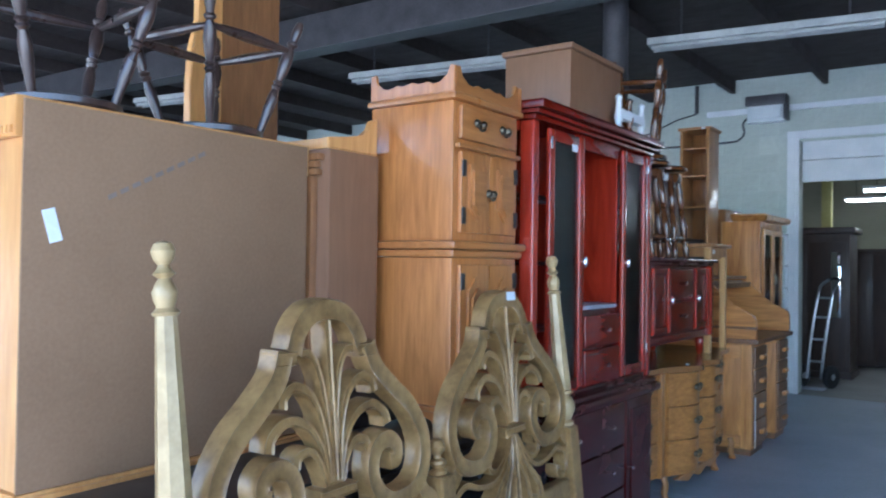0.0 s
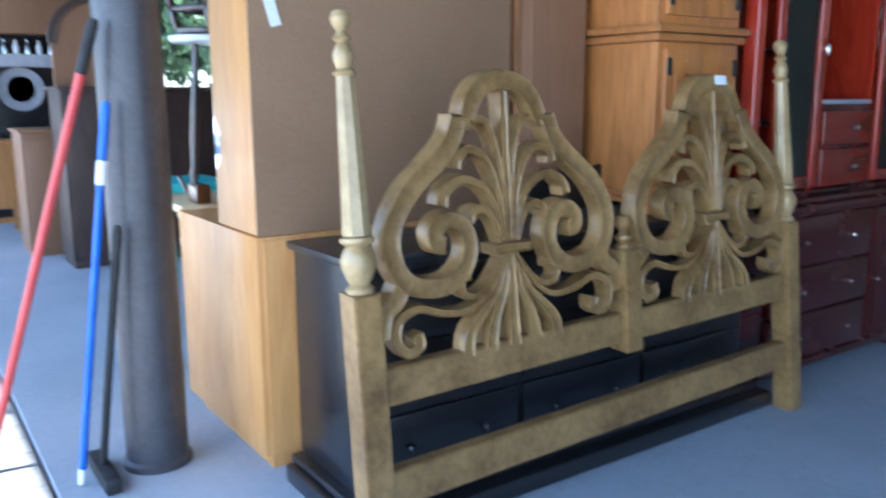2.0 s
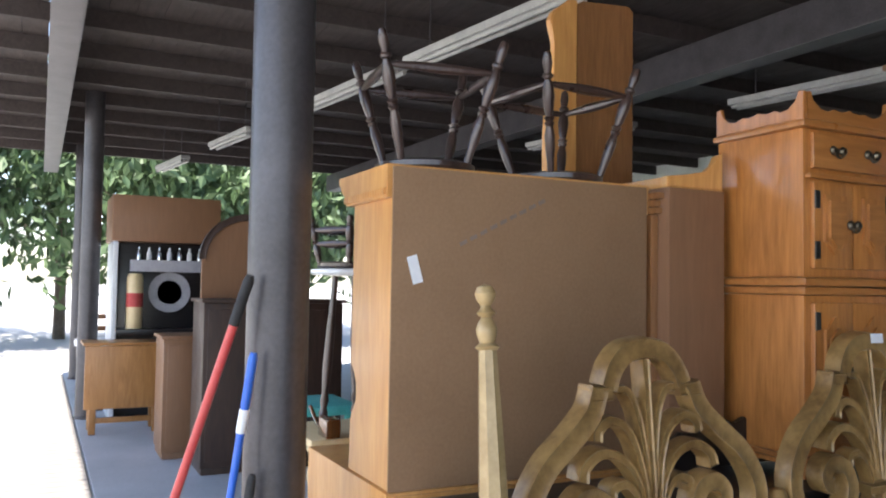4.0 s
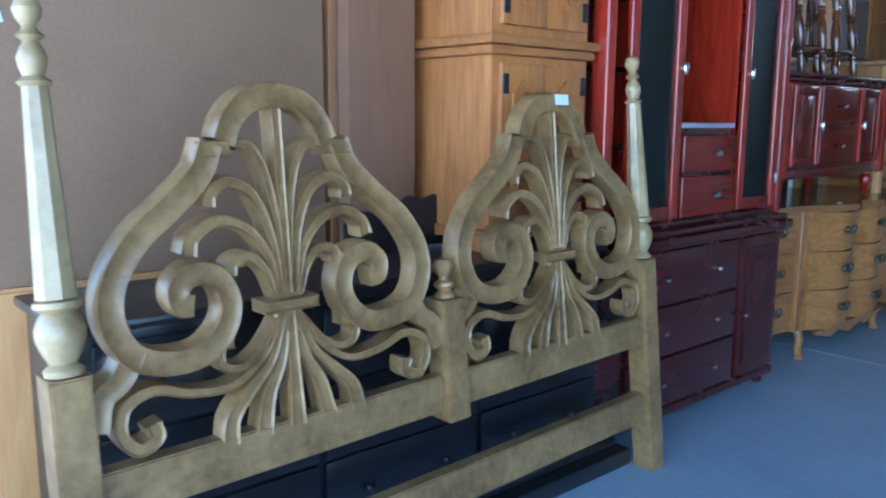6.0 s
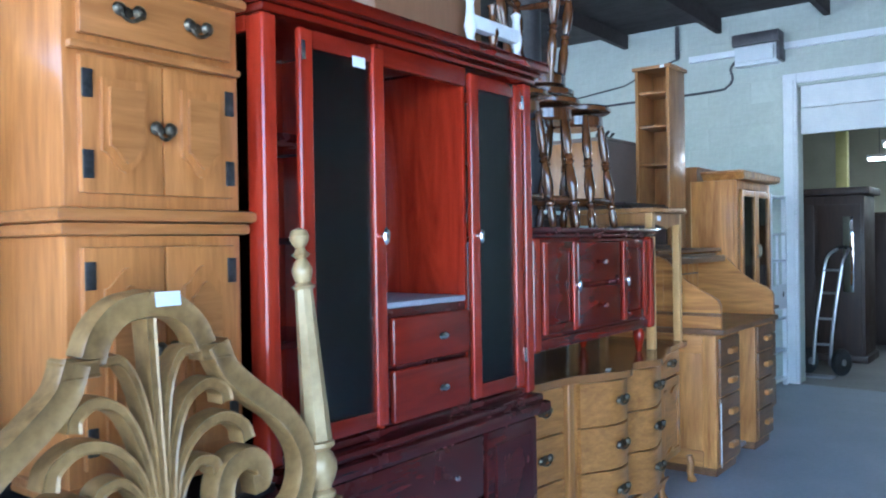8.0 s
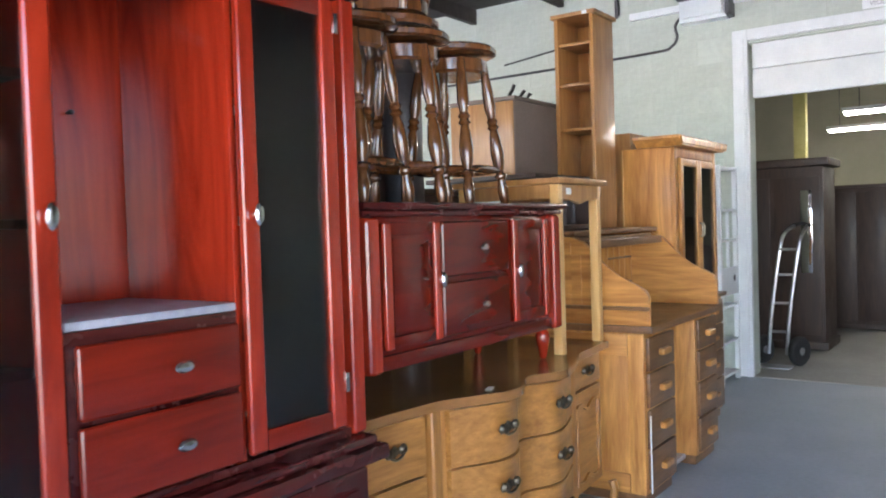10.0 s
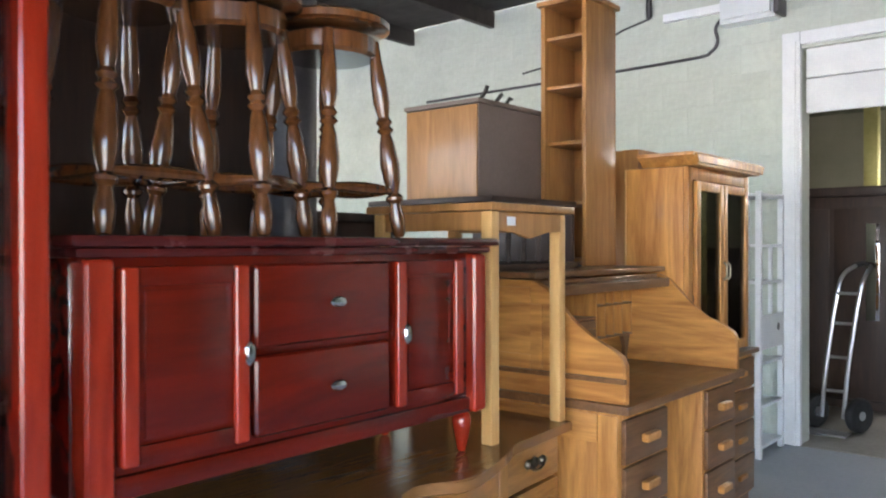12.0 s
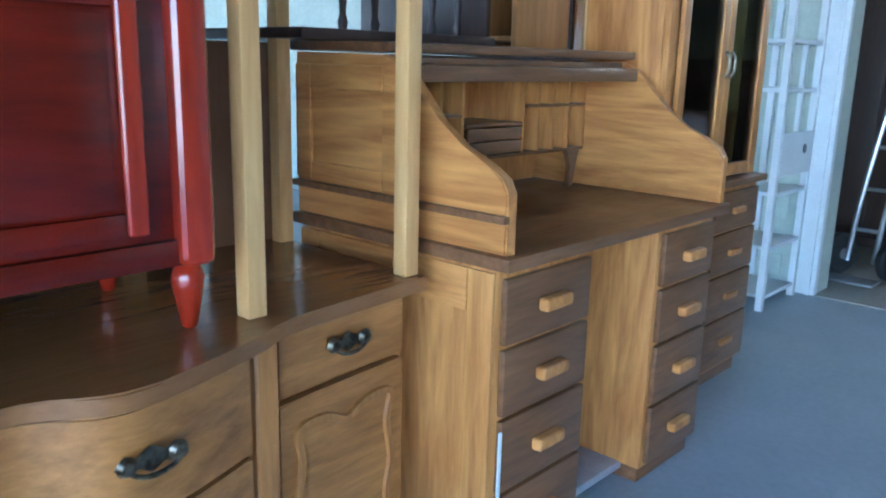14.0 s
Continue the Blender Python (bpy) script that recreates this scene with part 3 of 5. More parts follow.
for k, (z, o) in enumerate(((1.642, 0.012), (1.668, 0.004), (1.694, 0.022))):
    part("crown_step", box(-2.0, -1.705 + o, 2.419, 2.451, z, z + 0.024, 0.006), M_GLOSSB, gc)


# ---- long black dresser behind the headboard ----
bd = thing("black_dresser", (-1.44, 2.4, 0), "long low black painted dresser behind the headboard", "dresser")
part("body", box(-1.645, -1.27, 1.515, 3.20, 0.09, 0.735, 0.004), M_BLACK, bd)
part("top", box(-1.648, -1.25, 1.49, 3.215, 0.737, 0.762, 0.008), M_BLACK, bd)
part("plinth", box(-1.65, -1.15, 1.46, 3.26, 0.0, 0.06, 0.012), M_BLACK, bd)
for r in range(3):
    for c in range(3):
        part("plinth_step", box(-1.65, -1.20, 1.48, 3.24, 0.061, 0.089, 0.01), M_BLACK, bd) if r + c == 0 else None
        dr = part("drawer_front", box(-1.268, -1.254, 1.54 + c * 0.55, 2.07 + c * 0.55, 0.11 + r * 0.205, 0.305 + r * 0.205, 0.006), M_BLACK, bd)
        for s in (0.13, 0.40):
            knob(dr, -1.254, 1.54 + c * 0.55 + s, 0.207 + r * 0.205, M_BLACK, 0.014)
scal = [(2.40, 0.764), (3.0, 0.764)]
for k in range(13):
    scal.append((3.0 - k * 0.05, 0.86 + 0.022 * (k % 2) + 0.05 * math.sin(k / 12 * math.pi)))
part("scalloped_back", facing(scal, -1.62, 0.018, None, 0.003), M_BLACK, bd)


# ---- honey maple tower ----
def raised_door(parent, x, y0, y1, z0, z1, arch, material, frame_m, up=True):
    """Panelled door that faces +x, with an arched raised field."""
    d = part("door", box(x, x + 0.018, y0, y1, z0, z1, 0.004), frame_m, parent)
    a, c, e, f = y0 + 0.042, y1 - 0.042, z0 + 0.045, z1 - 0.045
    mid = (a + c) / 2
    pts = [(a, e), (c, e)]
    if not up:
        pts = [(a, f), (c, f)]
    n = 10
    for k in range(n + 1):
        t = k / n
        y = c + (a - c) * t
        bulge = arch * max(0, math.sin(t * math.pi)) ** 2
        pts.append((y, f - arch + bulge) if up else (y, e + arch - bulge))
    part("raised_panel", facing(pts, x + 0.0185, 0.010), material, d)
    ym, zm = (a + c) / 2, (e + f) / 2
    part("panel_field", facing([(ym + (p - ym) * 0.74, zm + (q - zm) * 0.80) for p, q in pts], x + 0.029, 0.009), M_MAPLEH, d)
    return d


def hinge(parent, x, y, z):
    part("hinge", box(x, x + 0.006, y - 0.012, y + 0.012, z - 0.03, z + 0.03, 0.002), M_IRON, parent, "dark iron hinge")


def bail_pull(parent, x, y, z, w=0.045, material=None):
    """Back plate with a drop handle."""
    m = material or M_BRASS
    bm = facing([(y + w * a, z + w * c) for a, c in ((-1.1, 0), (-0.8, 0.35), (-0.45, 0.2), (0, 0.45), (0.45, 0.2), (0.8, 0.35), (1.1, 0), (0.8, -0.3), (0.4, -0.15), (0, -0.4), (-0.4, -0.15), (-0.8, -0.3))], x, 0.003)
    pl = part("handle", bm, m, parent, "drop handle on a shaped back plate")
    for s in (-1, 1):
        part("rosette", lathe([(0.014, 0), (0.017, 0.005), (0.011, 0.014), (0, 0.018)], Matrix.Translation((x + 0.003, y + s * w * 0.8, z + 0.004)) @ pose(0, 0, 0, 0, 90, 0), 10), m, pl)
    part("bail", tube([(x + 0.014, y + w * 0.8 * math.cos(q), z + 0.004 - 0.024 * math.sin(q)) for q in [math.pi * i / 10 for i in range(11)]], 0.0045), m, pl)


def tower():
    t = thing("maple_cabinet_tower", (-1.53, 2.97, 0.764), "honey maple stacked cabinet with arched raised-panel doors and a scalloped gallery", "cabinet")
    y0, y1, x0, x1 = 2.758, 3.205, -1.735, -1.36
    for k, (z0, z1) in enumerate(((0.835, 1.365), (1.425, 1.925))):
        part("body", box(x0, x1, y0, y1, z0, z1, 0.004), M_MAPLE, t)
    part("waist_moulding", box(x0 - 0.018, x1 + 0.034, y0 - 0.032, y1 + 0.032, 1.395, 1.424, 0.012), M_MAPLEH, t)
    part("waist_moulding", box(x0 - 0.012, x1 + 0.022, y0 - 0.02, y1 + 0.02, 1.366, 1.394, 0.012), M_MAPLEH, t)
    part("cornice", box(x0 - 0.01, x1 + 0.022, y0 - 0.02, y1 + 0.02, 1.926, 1.95, 0.01), M_MAPLEH, t)
    part("base_moulding", box(x0, x1 + 0.012, y0 - 0.01, y1 + 0.01, 0.815, 0.834, 0.006), M_MAPLEH, t)
    foot = [(0, 0), (0.05, 0), (0.06, 0.02), (0.09, 0.035), (0.14, 0.05), (0.14, 0.05)]
    fy = [(y0 - 0.008, 0.764), (y0 + 0.07, 0.764), (y0 + 0.085, 0.785), (y0 + 0.13, 0.80), (y1 - 0.13, 0.80), (y1 - 0.085, 0.785), (y1 - 0.07, 0.764), (y1 + 0.008, 0.764), (y1 + 0.008, 0.814), (y0 - 0.008, 0.814)]
    part("bracket_foot", facing(fy, x1 - 0.008, 0.018, None, 0.002), M_MAPLEH, t)
    fx = [(x0, 0.764), (x0 + 0.06, 0.764), (x0 + 0.075, 0.785), (x0 + 0.11, 0.80), (x1 - 0.11, 0.80), (x1 - 0.075, 0.785), (x1 - 0.06, 0.764), (x1 - 0.009, 0.764), (x1 - 0.009, 0.814), (x0, 0.814)]
    part("bracket_foot", sideways(fx, y0 + 0.01, 0.018, None, 0.002), M_MAPLE, t)
    part("bracket_foot", sideways(fx, y1 + 0.008, 0.018, None, 0.002), M_MAPLE, t)

    def gallery(n, a, c):
        pts = [(a, 1.951), (c, 1.951), (c, 2.045), (c - 0.022, 2.05), (c - 0.03, 2.015)]
        L = c - a
        for q, z in ((0.84, 1.99), (0.76, 1.985), (0.68, 2.0), (0.6, 1.99), (0.5, 2.004), (0.4, 1.99), (0.32, 2.0), (0.24, 1.985), (0.16, 1.99)):
            pts.append((a + L * q, z))
        return pts + [(a + 0.03, 2.015), (a + 0.022, 2.05), (a, 2.045)]

    for yy in (y0 + 0.005, y1 + 0.013):
        part("gallery", sideways(gallery(0, x0, x1 + 0.012), yy, 0.016, None, 0.003), M_MAPLE, t)
    part("gallery", facing(gallery(0, y0 + 0.008, y1 - 0.004), x1 - 0.006, 0.016, None, 0.003), M_MAPLEH, t)
    f = x1 + 0.001
    mid = (y0 + y1) / 2
    for a, c, s in ((y0 + 0.03, mid - 0.002, 0), (mid + 0.002, y1 - 0.03, 1)):
        for z0, z1, up in ((0.87, 1.34, True), (1.455, 1.745, False)):
            d = raised_door(t, f, a, c, z0, z1, 0.045, M_MAPLE, M_MAPLE, up)
            for z in (z0 + 0.06, z1 - 0.06):
                hinge(d, f + 0.018, (a + 0.012) if s == 0 else (c - 0.012), z)
            if s == 0:
                bail_pull(d, f + 0.019, c - 0.002, (z0 + z1) / 2, 0.022)
    dw = part("drawer_front", box(f, f + 0.018, y0 + 0.03, y1 - 0.03, 1.79, 1.91, 0.005), M_MAPLEH, t)
    part("drawer_lip", box(f, f + 0.024, y0 + 0.006, y1 - 0.006, 1.755, 1.772, 0.006), M_MAPLEH, t)
    for y in (y0 + 0.14, y1 - 0.13):
        bail_pull(dw, f + 0.019, y, 1.85, 0.03)


tower()


# ---- red lacquered wall unit ----
def framed_door(parent, x, y0, y1, z0, z1, w, pane, depth=0.022, shelves=0, round_=0.014):
    """Door that faces +x: four rails and a glass or wooden panel."""
    d = part("door", box(x, x + depth, y0, y0 + w, z0, z1, round_, None, 3), M_RED, parent)
    part("stile", box(x, x + depth, y1 - w, y1, z0, z1, round_, None, 3), M_RED, d)
    part("rail", box(x, x + depth * 0.9, y0 + w, y1 - w, z1 - w, z1, 0.008), M_REDH, d)
    part("rail", box(x, x + depth * 0.9, y0 + w, y1 - w, z0, z0 + w, 0.008), M_REDH, d)
    if pane is not None:
        p = part("pane" if pane in (M_GLASS, M_SMOKE) else "panel", box(x + 0.006, x + 0.010, y0 + w - 0.004, y1 - w + 0.004, z0 + w - 0.004, z1 - w + 0.004, 0), pane, d)
        if pane in (M_GLASS, M_SMOKE):
            p.visible_shadow = False
    return d


def wall_unit():
    u = thing("red_wall_unit", (-1.5, 3.9, 0), "red lacquered wall unit with glass doors, open niche and two drawers", "wall unit")
    X0, X1, Y0, Y1 = -1.72, -1.31, 3.235, 4.50
    base = part("base_cabinet", box(X0, -1.30, 3.24, 4.50, 0.07, 0.70, 0.004), M_REDDARK, u, "dark cherry lower cabinet")
    part("base_top", box(X0 - 0.01, -1.245, 3.21, 4.55, 0.702, 0.745, 0.014), M_REDDARK, base)
    part("top_lip", box(X0, -1.262, 3.23, 4.52, 0.746, 0.772, 0.01), M_REDDARK, base)
    part("plinth", box(X0, -1.285, 3.24, 4.52, 0.035, 0.069, 0.008), M_REDDARK, base)
    for y in (3.30, 4.44):
        for x in (-1.66, -1.32):
            part("bun_foot", lathe([(0.018, 0), (0.028, 0.008), (0.03, 0.02), (0.022, 0.034)], Matrix.Translation((x, y, 0)), 14), M_REDDARK, base)
    for r, (z0, z1) in enumerate(((0.085, 0.275), (0.285, 0.475), (0.485, 0.69))):
        dr = part("drawer_front", box(-1.299, -1.276, 3.40, 4.14, z0, z1, 0.008), M_REDDARK, base)
        for y in (3.60, 3.965):
            knob(dr, -1.276, y, (z0 + z1) / 2, None, 0.011)
    d = part("door", box(-1.299, -1.276, 4.165, 4.49, 0.085, 0.69, 0.008), M_REDDARK, base)
    part("panel", facing([(4.205, 0.13), (4.45, 0.13), (4.45, 0.645), (4.205, 0.645)], -1.275, 0.008, None, 0.006), M_REDDARK, d)
    knob(d, -1.276, 4.195, 0.36, None, 0.011)
    # upper case: posts, shelves, back
    for y in (Y0, Y1 - 0.03):
        part("corner_post", box(X1 - 0.055, X1 + 0.012, y, y + 0.05, 0.774, 1.925, 0.012, None, 3), M_RED, u)
        part("back_post", box(X0, X0 + 0.04, y, y + 0.03, 0.774, 1.925, 0.004), M_RED, u)
        for z in (0.774, 1.885):
            part("side_rail", box(X0 + 0.041, X1 - 0.056, y, y + 0.03, z, z + 0.04, 0.004), M_RED, u)
        g = part("side_pane", box(X0 + 0.04, X1 - 0.055, y + 0.012, y + 0.016, 0.81, 1.89, 0), M_GLASS, u)
        g.visible_shadow = False
    part("back_panel", box(X0 - 0.008, X0 - 0.001, Y0, Y1 + 0.02, 0.774, 1.925, 0), M_RED, u)
    for a, c in ((Y0 + 0.05, 3.665), (4.115, Y1 - 0.032)):
        for z in (1.06, 1.34, 1.62):
            part("shelf", box(X0 + 0.002, X1 - 0.06, a, c, z, z + 0.018, 0.003), M_REDDARK, u)
    for y in (3.668, 4.095):
        part("divider", box(X0 + 0.002, X1 - 0.002, y, y + 0.018, 0.795, 1.924, 0.003), M_RED, u)
    part("floor_board", box(X0, X1, Y0 + 0.052, Y1 - 0.032, 0.774, 0.794, 0.003), M_REDDARK, u)
    part("niche_shelf", box(X0 + 0.002, X1 + 0.004, 3.688, 4.093, 1.145, 1.163, 0.004), M_DUST, u, "dusty grey niche shelf")
    part("niche_front", box(X1 - 0.012, X1 + 0.002, 3.688, 4.093, 0.80, 1.144, 0.002), M_REDDARK, u)
    part("niche_head", box(X1 - 0.02, X1 + 0.008, 3.67, 4.11, 1.86, 1.924, 0.008), M_REDH, u)
    for z0, z1 in ((0.805, 0.965), (0.975, 1.12)):
        dr = part("drawer_front", box(X1 + 0.003, X1 + 0.026, 3.70, 4.085, z0, z1, 0.014, None, 3), M_REDH, u)
        oval_knob(dr, X1 + 0.026, 3.92, (z0 + z1) / 2, False)
    framed_door(u, X1 + 0.006, 3.345, 3.675, 0.81, 1.905, 0.05, M_SMOKE)
    framed_door(u, X1 + 0.006, 4.105, 4.425, 0.81, 1.905, 0.05, M_SMOKE)
    oval_knob(u, X1 + 0.028, 3.652, 1.36)
    oval_knob(u, X1 + 0.028, 4.135, 1.36)
    for y in (3.35, 4.42):
        for z in (0.9, 1.82):
            part("hinge", box(X1 + 0.028, X1 + 0.032, y, y + 0.012, z, z + 0.05, 0.001), M_NICKEL, u)
    for z0, z1, o in ((1.926, 1.948, 0.02), (1.949, 1.968, 0.036), (1.969, 2.005, 0.06)):
        part("crown", box(X0 - 0.01, X1 + o, Y0 - o * 0.15, Y1 + 0.02 + o, z0, z1, 0.01), M_REDC, u)
    for y, z in ((3.77, 1.5), (3.84, 1.5), (3.77, 1.75), (3.84, 1.75), (3.95, 1.62)):
        knob(u, X0 + 0.001, y, z, M_IRON, 0.006, "shelf_pin")


wall_unit()
price_tag((-1.276, 3.56, 1.845), pose(0, 0, 0), 0.05, 0.03)

bx = thing("brown_chest_on_unit", (-1.5, 3.95, 2.006), "reddish-brown wooden chest on top of the wall unit", "chest")
part("body", box(-1.76, -1.41, 3.78, 4.36, 2.007, 2.345, 0.005), M_BROWN, bx)
part("lid", box(-1.775, -1.395, 3.765, 4.375, 2.347, 2.375, 0.008), M_BROWN, bx)

# ---- French style dresser ----
BOW = smooth([(4.56, -1.42), (4.9, -1.385), (5.03, -1.33), (5.16, -1.262), (5.27, -1.268), (5.42, -1.335), (5.55, -1.268), (5.67, -1.285), (5.85, -1.345), (5.95, -1.385), (6.32, -1.42)], 5)
BOW_Y, BOW_X = [q.x for q in BOW], [q.y for q in BOW]


def front_line(y):
    """How far the double-bowed front of the dresser stands out at y."""
    return float(np.interp(y, BOW_Y, BOW_X))


def wavy(y0, y1, z0, z1, out=0.0, back=None, n=14):
    """Board whose front follows the serpentine line."""
    ys = [y0 + (y1 - y0) * k / n for k in range(n + 1)]
    pts = [(front_line(y) + out, y) for y in ys]
    pts += [(back, y1), (back, y0)] if back is not None else [(front_line(y) + out - 0.02, y) for y in ys[::-1]]
    return slab(pts, lambda a, c, d: (a, c, z0 + d), z1 - z0, None, 0.004)


def dresser():
    d = thing("french_dresser", (-1.65, 5.44, 0), "brown fruitwood triple dresser with serpentine front and brass pulls", "dresser")
    part("body", wavy(4.58, 6.30, 0.13, 0.735, -0.03, -1.93, 40), M_FRUITV, d)
    part("top", wavy(4.55, 6.33, 0.737, 0.768, 0.025, -1.94, 60), M_TOP, d, "dark polished serpentine top")
    rows = ((0.15, 0.335), (0.345, 0.53), (0.54, 0.725))
    for z0, z1 in rows:
        for a, c in ((4.99, 5.36), (5.37, 5.83)):
            dr = part("drawer_front", wavy(a, c, z0, z1, -0.006), M_FRUIT, d)
            bail_pull(dr, front_line((a + c) / 2) + 0.004, (a + c) / 2, (z0 + z1) / 2 + 0.01, 0.052, M_BRASS)
        dr = part("drawer_front", wavy(4.60, 4.90, z0, z1, -0.006), M_FRUIT, d)
        bail_pull(dr, front_line(4.75) + 0.004, 4.75, (z0 + z1) / 2 + 0.01, 0.045)
    dr = part("drawer_front", wavy(5.92, 6.28, 0.60, 0.725, -0.006), M_FRUIT, d)
    bail_pull(dr, front_line(6.10) + 0.002, 6.10, 0.67, 0.052, M_BRASS)
    door = part("door", wavy(5.92, 6.28, 0.15, 0.585, -0.006), M_FRUIT, d)
    loop = [(5.965, 0.20), (6.04, 0.19), (6.10, 0.21), (6.16, 0.19), (6.235, 0.20), (6.225, 0.28), (6.24, 0.36), (6.225, 0.45), (6.235, 0.52), (6.16, 0.525), (6.10, 0.50), (6.04, 0.525), (5.965, 0.52), (5.975, 0.45), (5.96, 0.36), (5.975, 0.28), (5.965, 0.20)]
    part("carved_moulding", ribbon(loop, 0.016, lambda a, c, e: (front_line(a) - 0.008 + e, a, c), 0.012, None, (1, 1), 4), M_FRUITV, door)
    for y in (4.94, 5.875):
        part("corner_post", box(front_line(y) - 0.06, front_line(y) + 0.002, y - 0.026, y + 0.026, 0.13, 0.736, 0.012, None, 3), M_FRUITV, d)
    for x, ys in ((-1.37, (4.60, 4.94, 5.86, 6.27)), (-1.88, (4.62, 6.26))):
        for y in ys:
            leg = [(x, y, 0.14), (x + 0.012, y, 0.10), (x + 0.004, y, 0.05), (x + 0.014, y, 0.012)]
            own = tube([Vector(q) for q in leg], 0.02)
            lathe([(0.024, 0), (0.028, 0.01), (0.018, 0.028)], Matrix.Translation((x + 0.016, y, 0)), 10, own)
            part("cabriole_foot", own, M_FRUITV, d)
    ap = [(4.97, 0.13), (5.85, 0.13), (5.74, 0.10), (5.62, 0.075), (5.54, 0.105), (5.41, 0.065), (5.28, 0.105), (5.2, 0.075), (5.08, 0.10)]
    part("shaped_apron", facing(ap, -1.33, 0.02, None, 0.003), M_FRUITV, d)


dresser()
price_tag((-1.31, 5.16, 0.7705), pose(0, 0, 0, 0, 90, 20), 0.055, 0.022)


# ---- red console on the dresser ----
def console():
    c = thing("red_console", (-1.55, 5.17, 0.77), "red lacquered console with doors and drawers, on the dresser", "console")
    y0, y1, x0, x1 = 4.60, 5.775, -1.80, -1.375
    part("body", box(x0, x1, y0, y1, 0.93, 1.365, 0.004), M_REDC, c)
    part("top", box(x0 - 0.01, x1 + 0.05, y0 - 0.035, y1 + 0.035, 1.372, 1.394, 0.009), M_REDDARK, c, "dark polished top board")
    part("top_moulding", box(x0, x1 + 0.03, y0 - 0.018, y1 + 0.018, 1.352, 1.371, 0.008), M_REDDARK, c)
    part("bottom_rail", box(x0, x1 + 0.012, y0 + 0.002, y1 - 0.002, 0.90, 0.946, 0.01), M_REDC, c)
    for y in (y0 - 0.002, y1 - 0.058):
        part("corner_post", box(x1 - 0.04, x1 + 0.03, y, y + 0.06, 0.90, 1.351, 0.016, None, 3), M_RED, c)
    ft = [(0.010, 0), (0.015, 0.006), (0.027, 0.07), (0.030, 0.092), (0.024, 0.11), (0.018, 0.116), (0.024, 0.122), (0.024, 0.13)]
    for x in (x0 + 0.05, x1 - 0.06):
        for y in (y0 + 0.03, y1 - 0.005):
            part("turned_foot", lathe(ft, Matrix.Translation((x, y, 0.7695)), 16), M_RED, c)
    f = x1 + 0.002
    for a, e, kx in ((4.665, 4.945, 4.932), (5.395, 5.66, 5.412)):
        d = part("door", box(f, f + 0.02, a, e, 0.965, 1.335, 0.006), M_REDC, c)
        for q in (a, e - 0.034):
            part("stile", box(f + 0.02, f + 0.036, q, q + 0.034, 0.965, 1.335, 0.012, None, 3), M_RED, d)
        part("panel", box(f + 0.02, f + 0.025, a + 0.05, e - 0.05, 1.01, 1.29, 0.004), M_REDC, d)
        for z0, z1 in ((0.965, 1.002), (1.298, 1.335)):
            part("rail", box(f + 0.02, f + 0.032, a + 0.035, e - 0.035, z0, z1, 0.010), M_REDC, d)
        oval_knob(d, f + 0.034, kx, 1.152)
    for z0, z1 in ((0.965, 1.14), (1.155, 1.335)):
        d = part("drawer_front", box(f, f + 0.028, 4.965, 5.375, z0, z1, 0.02, None, 3), M_REDC, c)
        oval_knob(d, f + 0.028, 5.185, (z0 + z1) / 2, False)


console()

for y, trn in ((4.78, 8), (5.06, 30), (5.36, 4)):
    stool(M_STOOL, (-1.56, y, 1.396), 0.57, "glossy walnut bar stool with turned legs, standing on the red console", "bar_stool", 0.165, 0.135, "bar stools", False, trn, (0.24,))
stool(M_STOOL, (-1.56, 5.0, 1.968), 0.57, "glossy walnut bar stool stacked upside down on another", "bar_stool", 0.165, 0.135, "bar stools", True, 15, (0.24,))
wr = thing("white_turned_rail", (-1.36, 4.4, 2.006), "worn white painted rail with turned posts lying on the wall unit", "rail")
for y in (4.22, 4.36, 4.52):
    part("post", lathe([(0.022, 0), (0.026, 0.02), (0.014, 0.05), (0.024, 0.09), (0.016, 0.13), (0.014, 0.17), (0.02, 0.19), (0, 0.205)], Matrix.Translation((-1.36, y, 2.006)), 12), M_WHITE if y != 4.36 else M_STOOL, wr)
part("bar", box(-1.38, -1.34, 4.22, 4.52, 2.085, 2.135, 0.008), M_WHITE, wr)

bk = thing("dark_bookcase_back", (-2.0, 5.15, 0), "tall dark bookcase back standing behind the dresser", "bookcase")
part("panel", box(-2.02, -1.99, 4.55, 5.62, 0, 2.25, 0.004), M_DARKB, bk)
for y in (4.55, 5.59):
    part("side", box(-2.30, -2.021, y, y + 0.03, 0, 2.25, 0.004), M_DARKB, bk)

dk = thing("dark_low_chest", (-2.2, 6.0, 0), "dark brown wooden chest standing behind the dresser", "chest")
part("body", box(-2.40, -2.03, 5.64, 6.11, 0, 1.46, 0.006), M_DARKB, dk)
part("lid", box(-2.42, -2.01, 5.63, 6.115, 1.462, 1.49, 0.006), M_DARKB, dk)
dk2 = thing("brown_board", (-2.0, 6.25, 0), "plain brown board leaning behind the dresser", "board")
part("panel", box(-1.975, -1.955, 6.13, 6.37, 0, 1.27, 0.003), M_BROWN, dk2)

